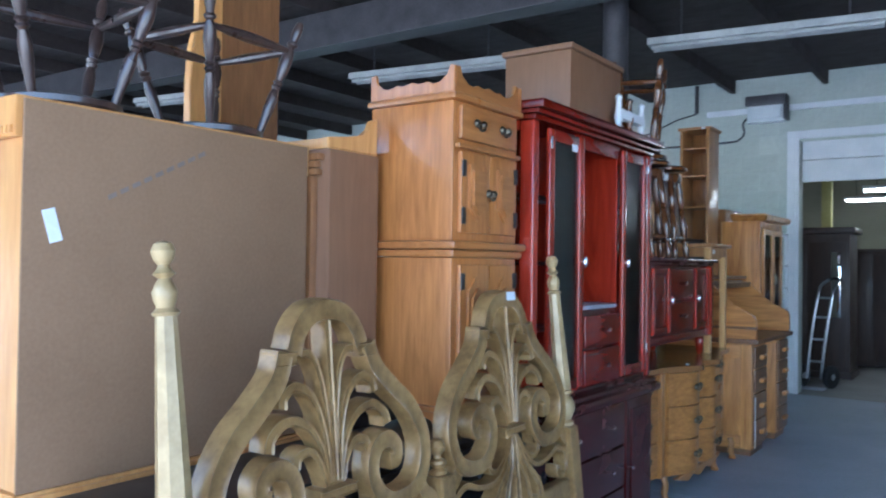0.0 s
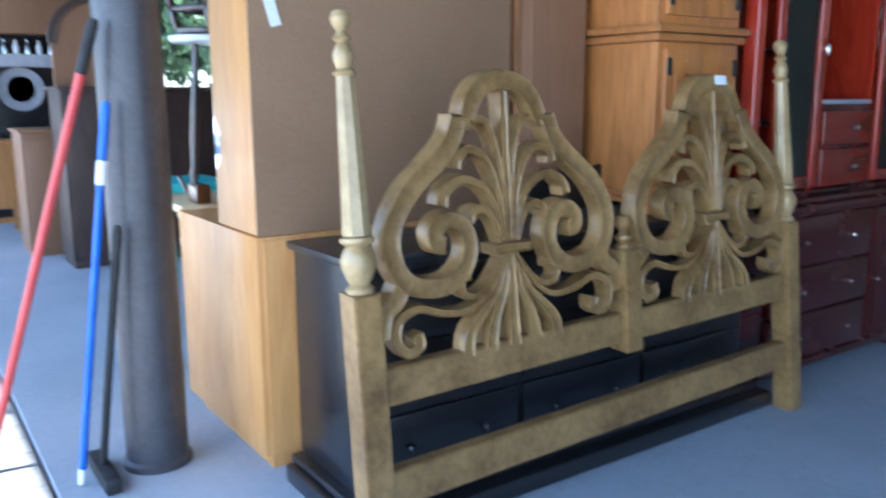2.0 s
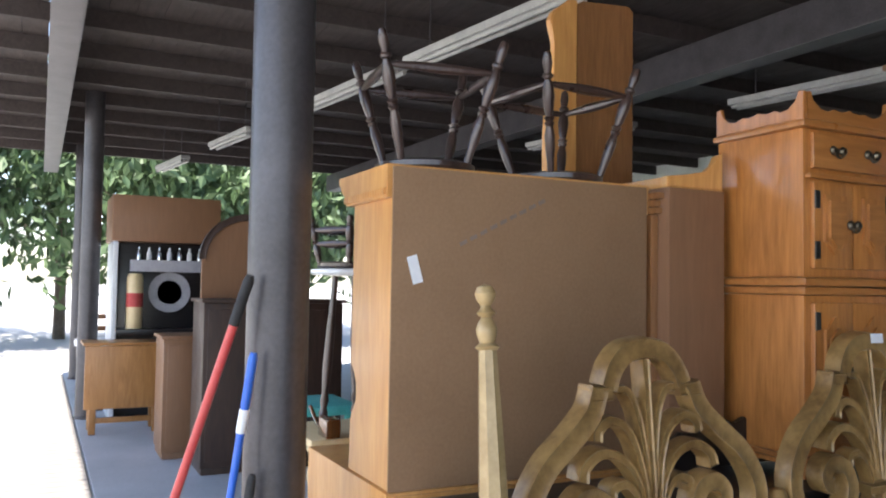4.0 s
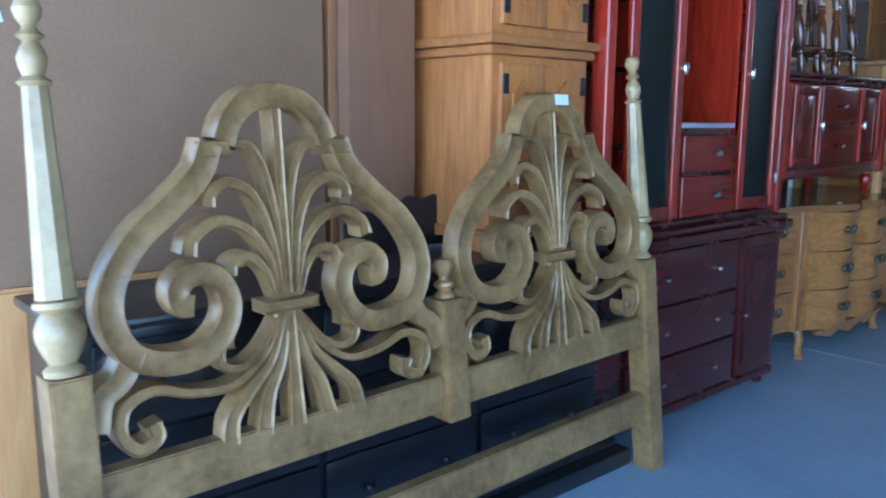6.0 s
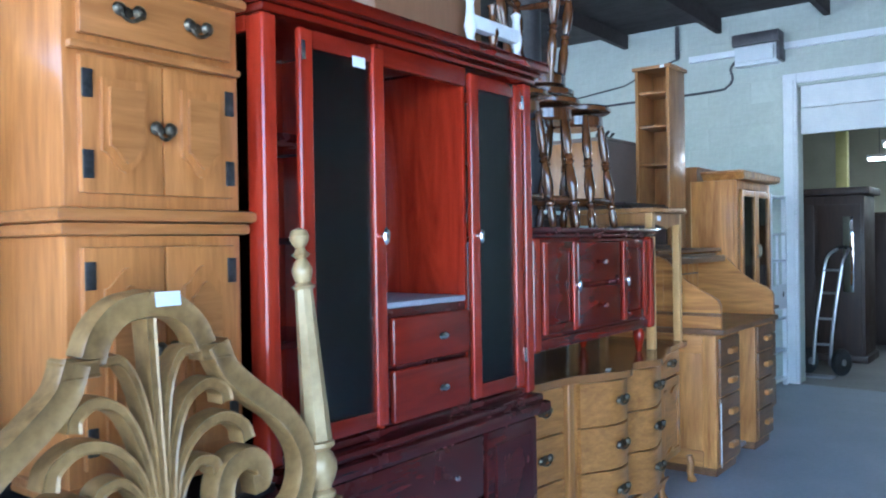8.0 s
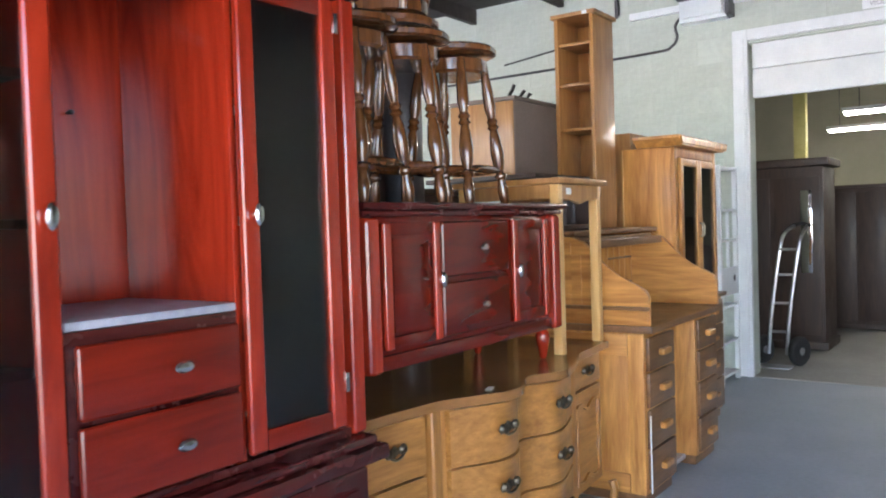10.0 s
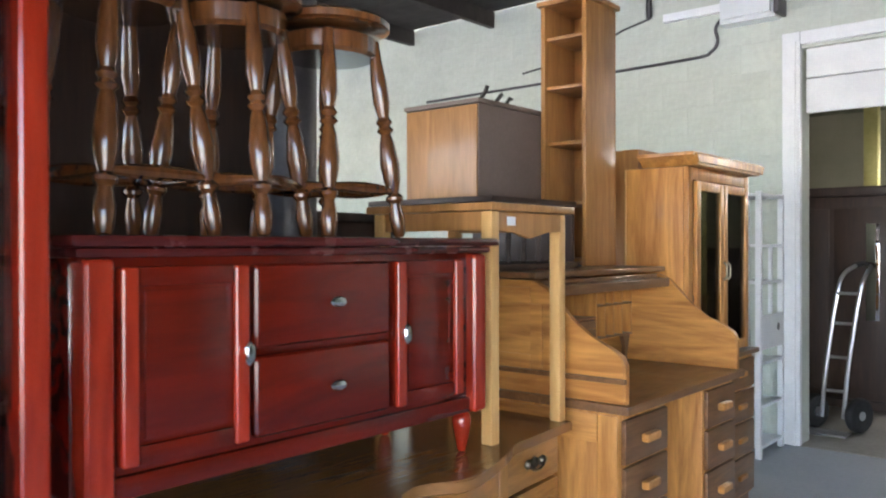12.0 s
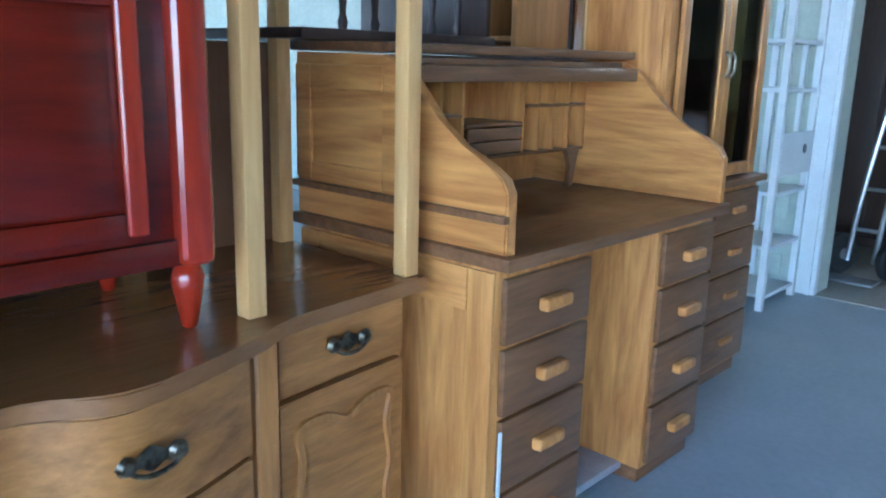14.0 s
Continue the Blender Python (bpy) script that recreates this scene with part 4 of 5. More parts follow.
# ---- small pine table on the dresser ----
tb = thing("pine_table", (-1.65, 6.1, 0.77), "slim yellow pine table with square legs, standing on the dresser", "table")
for x, y in ((-1.415, 5.885), (-1.435, 6.30), (-1.87, 5.885), (-1.89, 6.30)):
    part("leg", box(x - 0.02, x + 0.02, y - 0.02, y + 0.02, 0.769, 1.478, 0.004), M_PINE, tb)
part("tabletop", box(-1.92, -1.385, 5.855, 6.335, 1.48, 1.505, 0.005), M_KNOTTY, tb)
part("apron", facing([(5.907, 1.42), (6.0, 1.415), (6.1, 1.395), (6.19, 1.415), (6.28, 1.42), (6.28, 1.478), (5.907, 1.478)], -1.425, 0.016, None, 0.002), M_KNOTTY, tb)
part("apron", sideways([(-1.865, 1.42), (-1.44, 1.42), (-1.44, 1.478), (-1.865, 1.478)], 5.893, 0.016, None, 0.002), M_KNOTTY, tb)
part("apron", sideways([(-1.865, 1.42), (-1.44, 1.42), (-1.44, 1.478), (-1.865, 1.478)], 6.308, 0.016, None, 0.002), M_KNOTTY, tb)
price_tag((-1.407, 5.985, 1.45), pose(0, 0, 0), 0.045, 0.028)


# ---- roll-top desk ----
def desk():
    d = thing("roll_top_desk", (-1.55, 7.02, 0), "golden oak roll-top desk standing open with pigeonholes", "desk")
    part("worktop", box(-1.95, -1.205, 6.375, 7.475, 0.80, 0.832, 0.008), M_OAKD, d, "worn dark brown worktop")
    for a, c in ((6.40, 6.765), (7.115, 7.455)):
        ped = part("pedestal", box(-1.93, -1.255, a, c, 0.05, 0.798, 0.005), M_OAK, d)
        part("plinth", box(-1.92, -1.265, a + 0.01, c - 0.01, 0, 0.049, 0.004), M_OAKD, ped)
        for k, (z0, z1) in enumerate(((0.07, 0.25), (0.26, 0.44), (0.45, 0.61), (0.62, 0.775))):
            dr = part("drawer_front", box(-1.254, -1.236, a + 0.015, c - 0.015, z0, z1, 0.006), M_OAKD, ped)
            ym = (a + c) / 2
            part("wooden_pull", box(-1.236, -1.206, ym - 0.052, ym + 0.052, (z0 + z1) / 2 - 0.016, (z0 + z1) / 2 + 0.016, 0.01, None, 3), M_OAKX, dr, "pale bar pull")
    side = d.children[1]
    for x0, x1, z0, z1 in ((-1.33, -1.255, 0.05, 0.79), (-1.93, -1.86, 0.05, 0.79), (-1.858, -1.332, 0.69, 0.79), (-1.858, -1.332, 0.05, 0.14)):
        part("side_frame", box(x0, x1, 6.388, 6.399, z0, z1, 0.004), M_OAKX if x1 - x0 > 0.2 else M_OAK, side)
    part("modesty_panel", box(-1.90, -1.88, 6.77, 7.13, 0.3, 0.797, 0.003), M_OAK, d)
    part("kneehole_floor", box(-1.88, -1.32, 6.77, 7.13, 0.03, 0.055, 0.003), M_DUST, d)
    prof = [(-1.94, 0.833), (-1.225, 0.833), (-1.225, 0.965), (-1.24, 0.995), (-1.28, 1.02), (-1.36, 1.055), (-1.43, 1.105), (-1.49, 1.17), (-1.54, 1.22), (-1.60, 1.245), (-1.94, 1.25)]
    for y in (6.42, 7.455):
        s = part("curved_side", sideways(prof, y, 0.032, None, 0.005), M_OAKX, d)
    part("side_ledge", box(-1.94, -1.215, 6.366, 6.387, 0.905, 0.922, 0.004), M_OAKD, d)
    for x0, x1, z0, z1 in ((-1.93, -1.87, 0.93, 1.22), (-1.60, -1.55, 0.93, 1.16), (-1.868, -1.602, 1.16, 1.22), (-1.868, -1.602, 0.925, 0.975)):
        part("side_frame", box(x0, x1, 6.378, 6.387, z0, z1, 0.003), M_OAKX, d)
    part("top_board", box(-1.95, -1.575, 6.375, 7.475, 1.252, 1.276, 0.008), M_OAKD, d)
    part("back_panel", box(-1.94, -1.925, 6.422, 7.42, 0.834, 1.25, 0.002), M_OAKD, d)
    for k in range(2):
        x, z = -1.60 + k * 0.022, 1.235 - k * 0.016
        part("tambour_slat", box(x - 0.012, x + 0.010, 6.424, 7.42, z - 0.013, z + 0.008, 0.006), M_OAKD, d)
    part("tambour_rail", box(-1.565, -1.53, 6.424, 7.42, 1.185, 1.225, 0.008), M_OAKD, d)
    ins = part("pigeonhole_case", box(-1.924, -1.915, 6.43, 7.415, 0.835, 1.22, 0.001), M_OAK, d)
    ys = [6.43, 6.53, 6.62, 6.71, 6.80, 7.08, 7.16, 7.24, 7.32, 7.415]
    for y in ys:
        part("divider", box(-1.914, -1.72, y - 0.005, y + 0.005, 0.96, 1.20, 0.001), M_OAK, ins)
    for a, c, z in ((6.44, 7.41, 0.955), (6.81, 7.07, 1.05), (6.44, 6.79, 1.08), (7.09, 7.41, 1.10), (6.44, 7.41, 1.205)):
        part("shelf", box(-1.914, -1.715, a, c, z, z + 0.009, 0.001), M_OAKD, ins)
    for z in (0.97, 1.01):
        dr = part("small_drawer", box(-1.73, -1.712, 6.815, 7.065, z, z + 0.036, 0.002), M_OAKD, ins)
    for y in (6.6, 7.34):
        part("corbel", facing([(y, 0.835), (y + 0.02, 0.835), (y + 0.03, 0.90), (y + 0.05, 0.955), (y - 0.02, 0.955), (y + 0.005, 0.90)], -1.735, 0.02, None, 0.002), M_OAKD, ins)
    # bright glint on the pedestal's front edge, painted as a white strip
    part("edge_band", box(-1.235, -1.231, 6.402, 6.412, 0.06, 0.42, 0), M_WHITE, d)


desk()

# low dark spindle shelf, and the box on it
sp = thing("dark_spindle_shelf", (-1.95, 6.75, 1.278), "dark low gallery shelf with spindles standing on the desk", "shelf")
part("bottom_board", box(-2.30, -1.72, 6.24, 6.93, 1.278, 1.303, 0.005), M_DARKB, sp)
part("top_board", box(-2.48, -1.80, 6.42, 7.05, 1.545, 1.568, 0.005), M_DARKB, sp)
for k in range(5):
    y = 6.45 + k * 0.108
    part("spindle", lathe([(0.010, 0), (0.014, 0.02), (0.008, 0.04), (0.013, 0.10), (0.008, 0.17), (0.014, 0.21), (0.010, 0.24)], Matrix.Translation((-1.825, y, 1.304)), 10), M_DARKB, sp)
part("end_board", box(-2.28, -1.74, 6.91, 6.93, 1.304, 1.544, 0.003), M_DARKB, sp)
cr = thing("storage_box", (-2.26, 6.93, 1.57), "taupe laminate box cabinet with a pale side, on the dark shelf", "box")
part("body", box(-2.46, -2.045, 6.655, 7.20, 1.57, 1.985, 0.006), M_TAUPE, cr)
part("side_panel", box(-2.455, -2.05, 6.645, 6.654, 1.575, 1.98, 0.002), M_KNOTTY, cr, "pale wood side panel")
part("lid", box(-2.468, -2.035, 6.64, 7.21, 1.986, 2.006, 0.004), M_TAUPE, cr)
for k, y in enumerate((6.86, 6.98, 7.06)):
    cl = thing("clamp_handle", (-2.2, y, 2.007), "dark iron handle standing on the box", "handle", "iron handles")
    part("rod", tube([(-2.2, y, 2.007), (-2.2, y + 0.01, 2.05), (-2.19, y + 0.03, 2.08), (-2.18, y + 0.035, 2.11 - k * 0.02)], 0.010), M_IRON, cl)
    part("foot", lathe([(0.025, 0), (0.02, 0.008)], Matrix.Translation((-2.2, y, 2.0065)), 10), M_IRON, cl)

# tall narrow open shelf
ts = thing("tall_narrow_shelf", (-1.91, 7.26, 1.278), "tall narrow amber pine shelf standing on the desk", "shelf")
for x in (-2.035, -1.815):
    part("side", box(x, x + 0.022, 7.12, 7.39, 1.279, 2.49, 0.003), M_KNOTTY, ts)
part("back", box(-2.035, -1.793, 7.391, 7.399, 1.279, 2.49, 0.001), M_KNOTTY, ts)
for z in (1.30, 1.56, 1.84, 2.10, 2.33):
    part("shelf_board", box(-2.012, -1.816, 7.135, 7.389, z, z + 0.016, 0.002), M_KNOTTY, ts)
part("top_board", sideways([(-2.05, 2.491), (-1.775, 2.491), (-1.775, 2.513), (-2.05, 2.513)], 7.41, 0.305, None, 0.003), M_KNOTTY, ts)
price_tag((-1.835, 7.104, 2.50), pose(0, 0, 0, 0, 0, -90), 0.03, 0.02)

# wardrobe, and oak curio hutch beyond the desk
wd = thing("tall_wardrobe", (-2.1, 7.95, 0), "tall plain wardrobe with a dark edge and amber side", "wardrobe")
part("body", box(-2.34, -1.81, 7.67, 8.2, 0, 1.86, 0.004), M_KNOTTY, wd)
part("dark_back", box(-2.42, -1.955, 7.655, 7.669, 0, 1.84, 0.003), M_DARKB, wd)
cu = thing("oak_curio_hutch", (-1.6, 8.1, 0), "golden oak curio hutch with two glass doors and a crown", "hutch")
part("base_body", box(-1.79, -1.46, 7.50, 8.30, 0.06, 0.80, 0.005), M_OAK, cu)
part("plinth", box(-1.79, -1.475, 7.515, 8.29, 0, 0.059, 0.004), M_OAKD, cu)
part("base_top", box(-1.79, -1.425, 7.49, 8.32, 0.802, 0.828, 0.008), M_OAKD, cu)
for a, c in ((7.515, 7.895), (7.905, 8.285)):
    for z0, z1 in ((0.08, 0.27), (0.28, 0.45), (0.46, 0.62), (0.63, 0.78)):
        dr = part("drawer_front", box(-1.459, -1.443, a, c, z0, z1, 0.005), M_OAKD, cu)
        part("pull", box(-1.443, -1.425, (a + c) / 2 - 0.05, (a + c) / 2 + 0.05, (z0 + z1) / 2 - 0.012, (z0 + z1) / 2 + 0.012, 0.006), M_OAKX, dr)
part("side", box(-1.79, -1.50, 7.50, 7.52, 0.83, 1.74, 0.003), M_OAK, cu)
part("side", box(-1.79, -1.50, 8.27, 8.29, 0.83, 1.74, 0.003), M_OAK, cu)
part("back", box(-1.798, -1.791, 7.50, 8.29, 0.83, 1.74, 0.001), M_PINE, cu)
for y in (7.50, 8.235):
    part("front_stile", box(-1.499, -1.475, y, y + 0.055, 0.83, 1.74, 0.005), M_OAK, cu)
part("front_rail", box(-1.499, -1.476, 7.556, 8.234, 1.68, 1.74, 0.005), M_OAK, cu)
for z in (1.08, 1.32, 1.53):
    part("shelf", box(-1.79, -1.51, 7.521, 8.269, z, z + 0.015, 0.002), M_OAK, cu)
for a, c in ((7.557, 7.893), (7.897, 8.233)):
    d = part("glass_door", box(-1.474, -1.456, a, a + 0.045, 0.84, 1.675, 0.004), M_OAK, cu)
    part("stile", box(-1.474, -1.456, c - 0.045, c, 0.84, 1.675, 0.004), M_OAK, d)
    for z in (0.84, 1.63):
        part("rail", box(-1.474, -1.457, a + 0.046, c - 0.046, z, z + 0.045, 0.004), M_OAKX, d)
    g = part("pane", box(-1.468, -1.464, a + 0.04, c - 0.04, 0.88, 1.64, 0), M_GLASS, d)
    g.visible_shadow = False
    kn = c - 0.02 if a < 7.7 else a + 0.02
    part("handle", tube([(-1.45, kn, 1.20), (-1.435, kn, 1.22), (-1.435, kn, 1.27), (-1.45, kn, 1.29)], 0.006), M_BRASS, d)
part("crown", facing([(7.49, 1.742), (8.30, 1.742), (8.315, 1.76), (8.36, 1.785), (8.36, 1.80), (7.43, 1.80), (7.43, 1.785), (7.475, 1.76)], -1.70, 0.29, None, 0.012), M_OAK, cu)

# white rack at the wall
rk = thing("white_rack", (-1.75, 9.4, 0), "white painted open shelf rack beside the doorway", "rack")
for y in (9.16, 9.60):
    for x in (-1.72, -1.95):
        part("upright", box(x - 0.018, x + 0.018, y, y + 0.035, 0, 1.72, 0.003), M_WHITE, rk)
for z in (0.06, 0.32, 0.60, 1.12, 1.36, 1.69):
    part("shelf", box(-1.965, -1.705, 9.196, 9.599, z, z + 0.02, 0.003), M_WHITE, rk)
part("panel", box(-1.708, -1.700, 9.18, 9.62, 0.70, 0.92, 0.002), M_WHITE, rk)
part("latch_hole", lathe([(0.025, 0), (0.025, 0.003)], Matrix.Translation((-1.70, 9.5, 0.83)) @ pose(0, 0, 0, 0, 90, 0), 14), M_IRON, rk)
part("middle_slat", box(-1.735, -1.712, 9.40, 9.425, 0.922, 1.36, 0.002), M_WHITE, rk)

# wall lamp, conduit, sign
wl = thing("wall_pack_lamp", (-1.95, WALL_Y - 0.1, 3.0), "white wall lamp with a dark bronze hood", "lamp")
part("hood", box(-2.14, -1.72, WALL_Y - 0.19, WALL_Y - 0.002, 3.12, 3.225, 0.012), M_STEEL, wl)
part("end_cap", box(-1.745, -1.71, WALL_Y - 0.185, WALL_Y - 0.002, 2.95, 3.119, 0.008), M_STEEL, wl)
part("lens", sideways([(-2.13, 2.94), (-1.746, 2.94), (-1.746, 3.118), (-2.13, 3.118)], WALL_Y - 0.004, 0.16, None, 0.03), M_TUBE, wl)
cd = thing("conduit", (-2.6, WALL_Y - 0.02, 2.7), "dark electric cable along the block wall", "cable")
part("cable", tube(smooth([Vector(q) for q in ((-2.14, WALL_Y - 0.05, 3.02), (-2.20, WALL_Y - 0.03, 2.95), (-2.19, WALL_Y - 0.015, 2.86), (-2.24, WALL_Y - 0.015, 2.79), (-2.4, WALL_Y - 0.015, 2.76), (-3.4, WALL_Y - 0.015, 2.75), (-5.0, WALL_Y - 0.015, 2.74))], 5), 0.012), M_STEEL, cd)
part("upper_wire", tube([(-2.72, WALL_Y - 0.012, 3.12), (-2.95, WALL_Y - 0.012, 3.07), (-3.3, WALL_Y - 0.012, 2.93), (-3.9, WALL_Y - 0.012, 2.86)], 0.009), M_STEEL, cd)
part("drop_pipe", tube([(-2.72, WALL_Y - 0.03, 3.12), (-2.72, WALL_Y - 0.03, 3.44)], 0.022), M_STEEL, cd)
sg = thing("wall_sign", (-0.4, WALL_Y - 0.01, 2.98), "white wall sign with faded red and grey lettering", "sign")
part("board", box(-0.78, 0.1, WALL_Y - 0.012, WALL_Y - 0.002, 2.84, 3.05, 0.002), M_PAPER, sg)


def words(text, x, y, z, size, material, parent, name="lettering"):
    cu_ = bpy.data.curves.new(name, "FONT")
    cu_.body, cu_.size, cu_.extrude = text, size, 0.0008
    tmp = bpy.data.objects.new(name, cu_)
    scene.collection.objects.link(tmp)
    me = bpy.data.meshes.new_from_object(tmp.evaluated_get(bpy.context.evaluated_depsgraph_get()))
    bpy.data.objects.remove(tmp)
    bm_ = bmesh.new()
    bm_.from_mesh(me)
    bm_.transform(pose(x, y, z, 90, 0, 0))
    part(name, bm_, material, parent)


words("NO ALCOHOL", -0.70, WALL_Y - 0.0135, 2.98, 0.06, M_INK, sg)
words("VIOLATORS WILL", -0.73, WALL_Y - 0.0135, 2.86, 0.05, M_GREYINK, sg)

# ---- back room: hand truck, dark armoire, posts, stacks ----
ht = thing("hand_truck", (-1.45, 10.05, 0), "aluminium hand truck with black wheels", "hand truck")
for s in (-0.075, 0.075):
    y = 10.10
    pts = [(-1.54 + s, y + 0.02, 0.10), (-1.50 + s, y + 0.0, 0.5), (-1.43 + s, y + 0.02, 1.02), (-1.40 + s, y + 0.08, 1.16), (-1.36 + s * 0.7, y + 0.16, 1.22)]
    part("rail", tube(smooth([Vector(q) for q in pts], 4), 0.016), M_ALU, ht)
for z, x in ((0.3, -1.52), (0.55, -1.495), (0.8, -1.46), (1.02, -1.43)):
    part("crossbar", tube([(x - 0.075, 10.105, z), (x + 0.075, 10.105, z)], 0.012), M_ALU, ht)
part("handle", tube([(-1.437, 10.26, 1.22), (-1.36, 10.28, 1.24), (-1.283, 10.26, 1.22)], 0.018), M_RUBBER, ht)
part("toe_plate", box(-1.68, -1.40, 9.9, 10.08, 0.004, 0.016, 0.003), M_ALU, ht)
for s in (-0.17, 0.13):
    w = part("wheel", lathe([(0.06, -0.03), (0.115, -0.03), (0.128, -0.015), (0.128, 0.015), (0.115, 0.03), (0.06, 0.03)], Matrix.Translation((-1.50 + s, 10.16, 0.13)) @ pose(0, 0, 0, 0, 90, -25), 24), M_RUBBER, ht)
    part("hub", lathe([(0.062, -0.02), (0.062, 0.02), (0.02, 0.035), (0, 0.036)], Matrix.Translation((-1.50 + s, 10.16, 0.13)) @ pose(0, 0, 0, 0, 90, -25), 18), M_ALU, w)
ht.location += Vector((-0.03, 0.2, 0))
am = thing("dark_armoire", (-1.5, 11.4, 0), "dark carved armoire with a mirror, in the back room", "armoire")
part("body", box(-2.3, -1.35, 11.3, 11.9, 0.08, 1.78, 0.01), M_DARKB, am)
part("cornice", box(-2.36, -1.29, 11.24, 11.92, 1.782, 1.86, 0.02), M_DARKB, am)
part("plinth", box(-2.33, -1.32, 11.27, 11.9, 0, 0.079, 0.01), M_DARKB, am)
for a in (-2.26, -1.80):
    part("door", box(a, a + 0.42, 11.28, 11.299, 0.15, 1.68, 0.006), M_DARKB, am)
part("mirror", box(-1.55, -1.45, 11.266, 11.278, 0.75, 1.55, 0.002), M_MIRROR, am)
for x, y in ((-2.0, 13.6), (-0.6, 14.2), (1.0, 13.6)):
    ps = thing("yellow_post", (x, y, 0), "yellow painted steel post in the back room", "post", "yellow posts")
    part("shaft", box(x - 0.07, x + 0.07, y - 0.07, y + 0.07, 0.01, 3.6, 0.01), M_YELLOW, ps)
    part("foot_plate", box(x - 0.12, x + 0.12, y - 0.12, y + 0.12, 0.004, 0.02, 0.003), M_YELLOW, ps)
for x, y, w, h, m in ((-0.35, 12.6, 0.8, 0.95, M_TAUPE), (-1.3, 13.2, 0.7, 1.6, M_DARKB), (0.9, 12.2, 0.9, 0.8, M_FRUIT), (-0.2, 15.0, 1.4, 1.5, M_OAKD), (1.6, 15.2, 1.2, 1.3, M_DARKB), (-2.8, 15.5, 1.2, 1.7, M_OAKD)):
    cb = thing("stored_cabinet", (x, y, 0), "dark wooden cabinet stored in the back room", "cabinet", "stored cabinets")
    part("body", box(x - w / 2, x + w / 2, y - 0.25, y + 0.25, 0.06, h, 0.008), m, cb)
    part("top", box(x - w / 2 - 0.03, x + w / 2 + 0.03, y - 0.28, y + 0.27, h + 0.002, h + 0.03, 0.006), m, cb)
    part("plinth", box(x - w / 2 + 0.02, x + w / 2 - 0.02, y - 0.23, y + 0.23, 0.004, 0.059, 0.004), m, cb)
    for s in (0, 1):
        part("door", box(x - w / 2 + 0.03 + s * (w / 2 - 0.02), x - 0.01 + s * (w / 2 - 0.02), y - 0.268, y - 0.251, 0.1, h - 0.05, 0.006), m, cb)

# ---- poles leaning on the column ----
def pole(name, a, c, r, material, label):
    p = thing(name, a, label, "broom", "leaning poles")
    m = along(a, c)
    n = (Vector(c) - Vector(a)).length
    part("handle", lathe([(r, 0.05), (r, n - 0.16)], m, 12), material, p)
    part("grip", lathe([(r * 1.15, n - 0.16), (r * 1.2, n - 0.02), (r * 0.8, n)], m, 12), M_RUBBER if material is not M_BLUEP else M_BLUEP, p)
    part("tip", lathe([(r * 0.9, 0), (r * 1.1, 0.05)], m, 12), M_PAPER if material is M_BLUEP else M_RUBBER, p)
    if material is M_BLUEP:
        part("band", lathe([(r * 1.25, n - 0.24), (r * 1.25, n - 0.17)], m, 12), M_PAPER, p, "white paper band")
    return p


pole("red_broom_pole", (-2.26, 0.70, 0.0), (-1.94, 1.065, 1.40), 0.014, M_REDP, "red enamelled broom pole leaning on the column")
pole("blue_broom_pole", (-1.98, 0.93, 0.01), (-1.915, 1.075, 1.17), 0.012, M_BLUEP, "blue enamelled broom pole leaning on the column")
pole("black_broom_pole", (-2.0, 1.0, 0.045), (-1.915, 1.08, 0.81), 0.012, M_RUBBER, "short black broom handle leaning on the column")

bh = scene.objects["black_broom_pole"]
part("broom_head", box(-2.13, -1.86, 0.975, 1.025, 0.0, 0.05, 0.012), M_RUBBER, bh)

# ---- things on the open side, beyond the hutch ----
# small cream table with turquoise shelf and a dark spindle stand
ct = thing("cream_side_table", (-2.75, 1.7, 0), "small cream painted table with turned legs", "table")
part("tabletop", box(-3.0, -2.56, 1.46, 1.95, 0.735, 0.77, 0.014), M_CREAM, ct)
for x in (-2.94, -2.62):
    for y in (1.50, 1.89):
        part("leg", lathe([(0.02, 0), (0.028, 0.1), (0.018, 0.2), (0.032, 0.4), (0.018, 0.5), (0.034, 0.62), (0.02, 0.7), (0.036, 0.72), (0.036, 0.734)], Matrix.Translation((x, y, 0)), 12), M_CREAM, ct)
rc = thing("small_dark_rocker", (-2.7, 1.62, 0.772), "small dark toy rocker lying on the cream table", "rocker")
part("runner", tube(smooth([Vector(q) for q in ((-2.86, 1.55, 0.855), (-2.74, 1.55, 0.795), (-2.60, 1.55, 0.781), (-2.58, 1.55, 0.79))], 5), 0.009), M_STOOL, rc)
part("block", box(-2.66, -2.55, 1.52, 1.58, 0.771, 0.845, 0.008), M_STOOL, rc)
tq = thing("turquoise_stool", (-3.6, 1.75, 0), "turquoise painted low stool with curved legs", "stool")
part("seat", box(-3.82, -3.38, 1.62, 1.98, 0.72, 0.77, 0.014), M_TEAL, tq)
for x in (-3.77, -3.43):
    for y in (1.67, 1.93):
        part("leg", tube(smooth([Vector(q) for q in ((x, y, 0.72), (x + 0.03, y - 0.02, 0.58), (x, y, 0.35), (x + 0.02, y - 0.03, 0.0))], 4), 0.02), M_TEAL, tq)
ds = thing("dark_plant_stand", (-3.1, 1.80, 0), "dark turned plant stand with a round top", "stand")
part("top", lathe([(0.17, 1.42), (0.18, 1.43), (0.18, 1.445), (0.16, 1.45)], Matrix.Translation((-3.1, 1.80, 0)), 24), M_TUBE, ds)
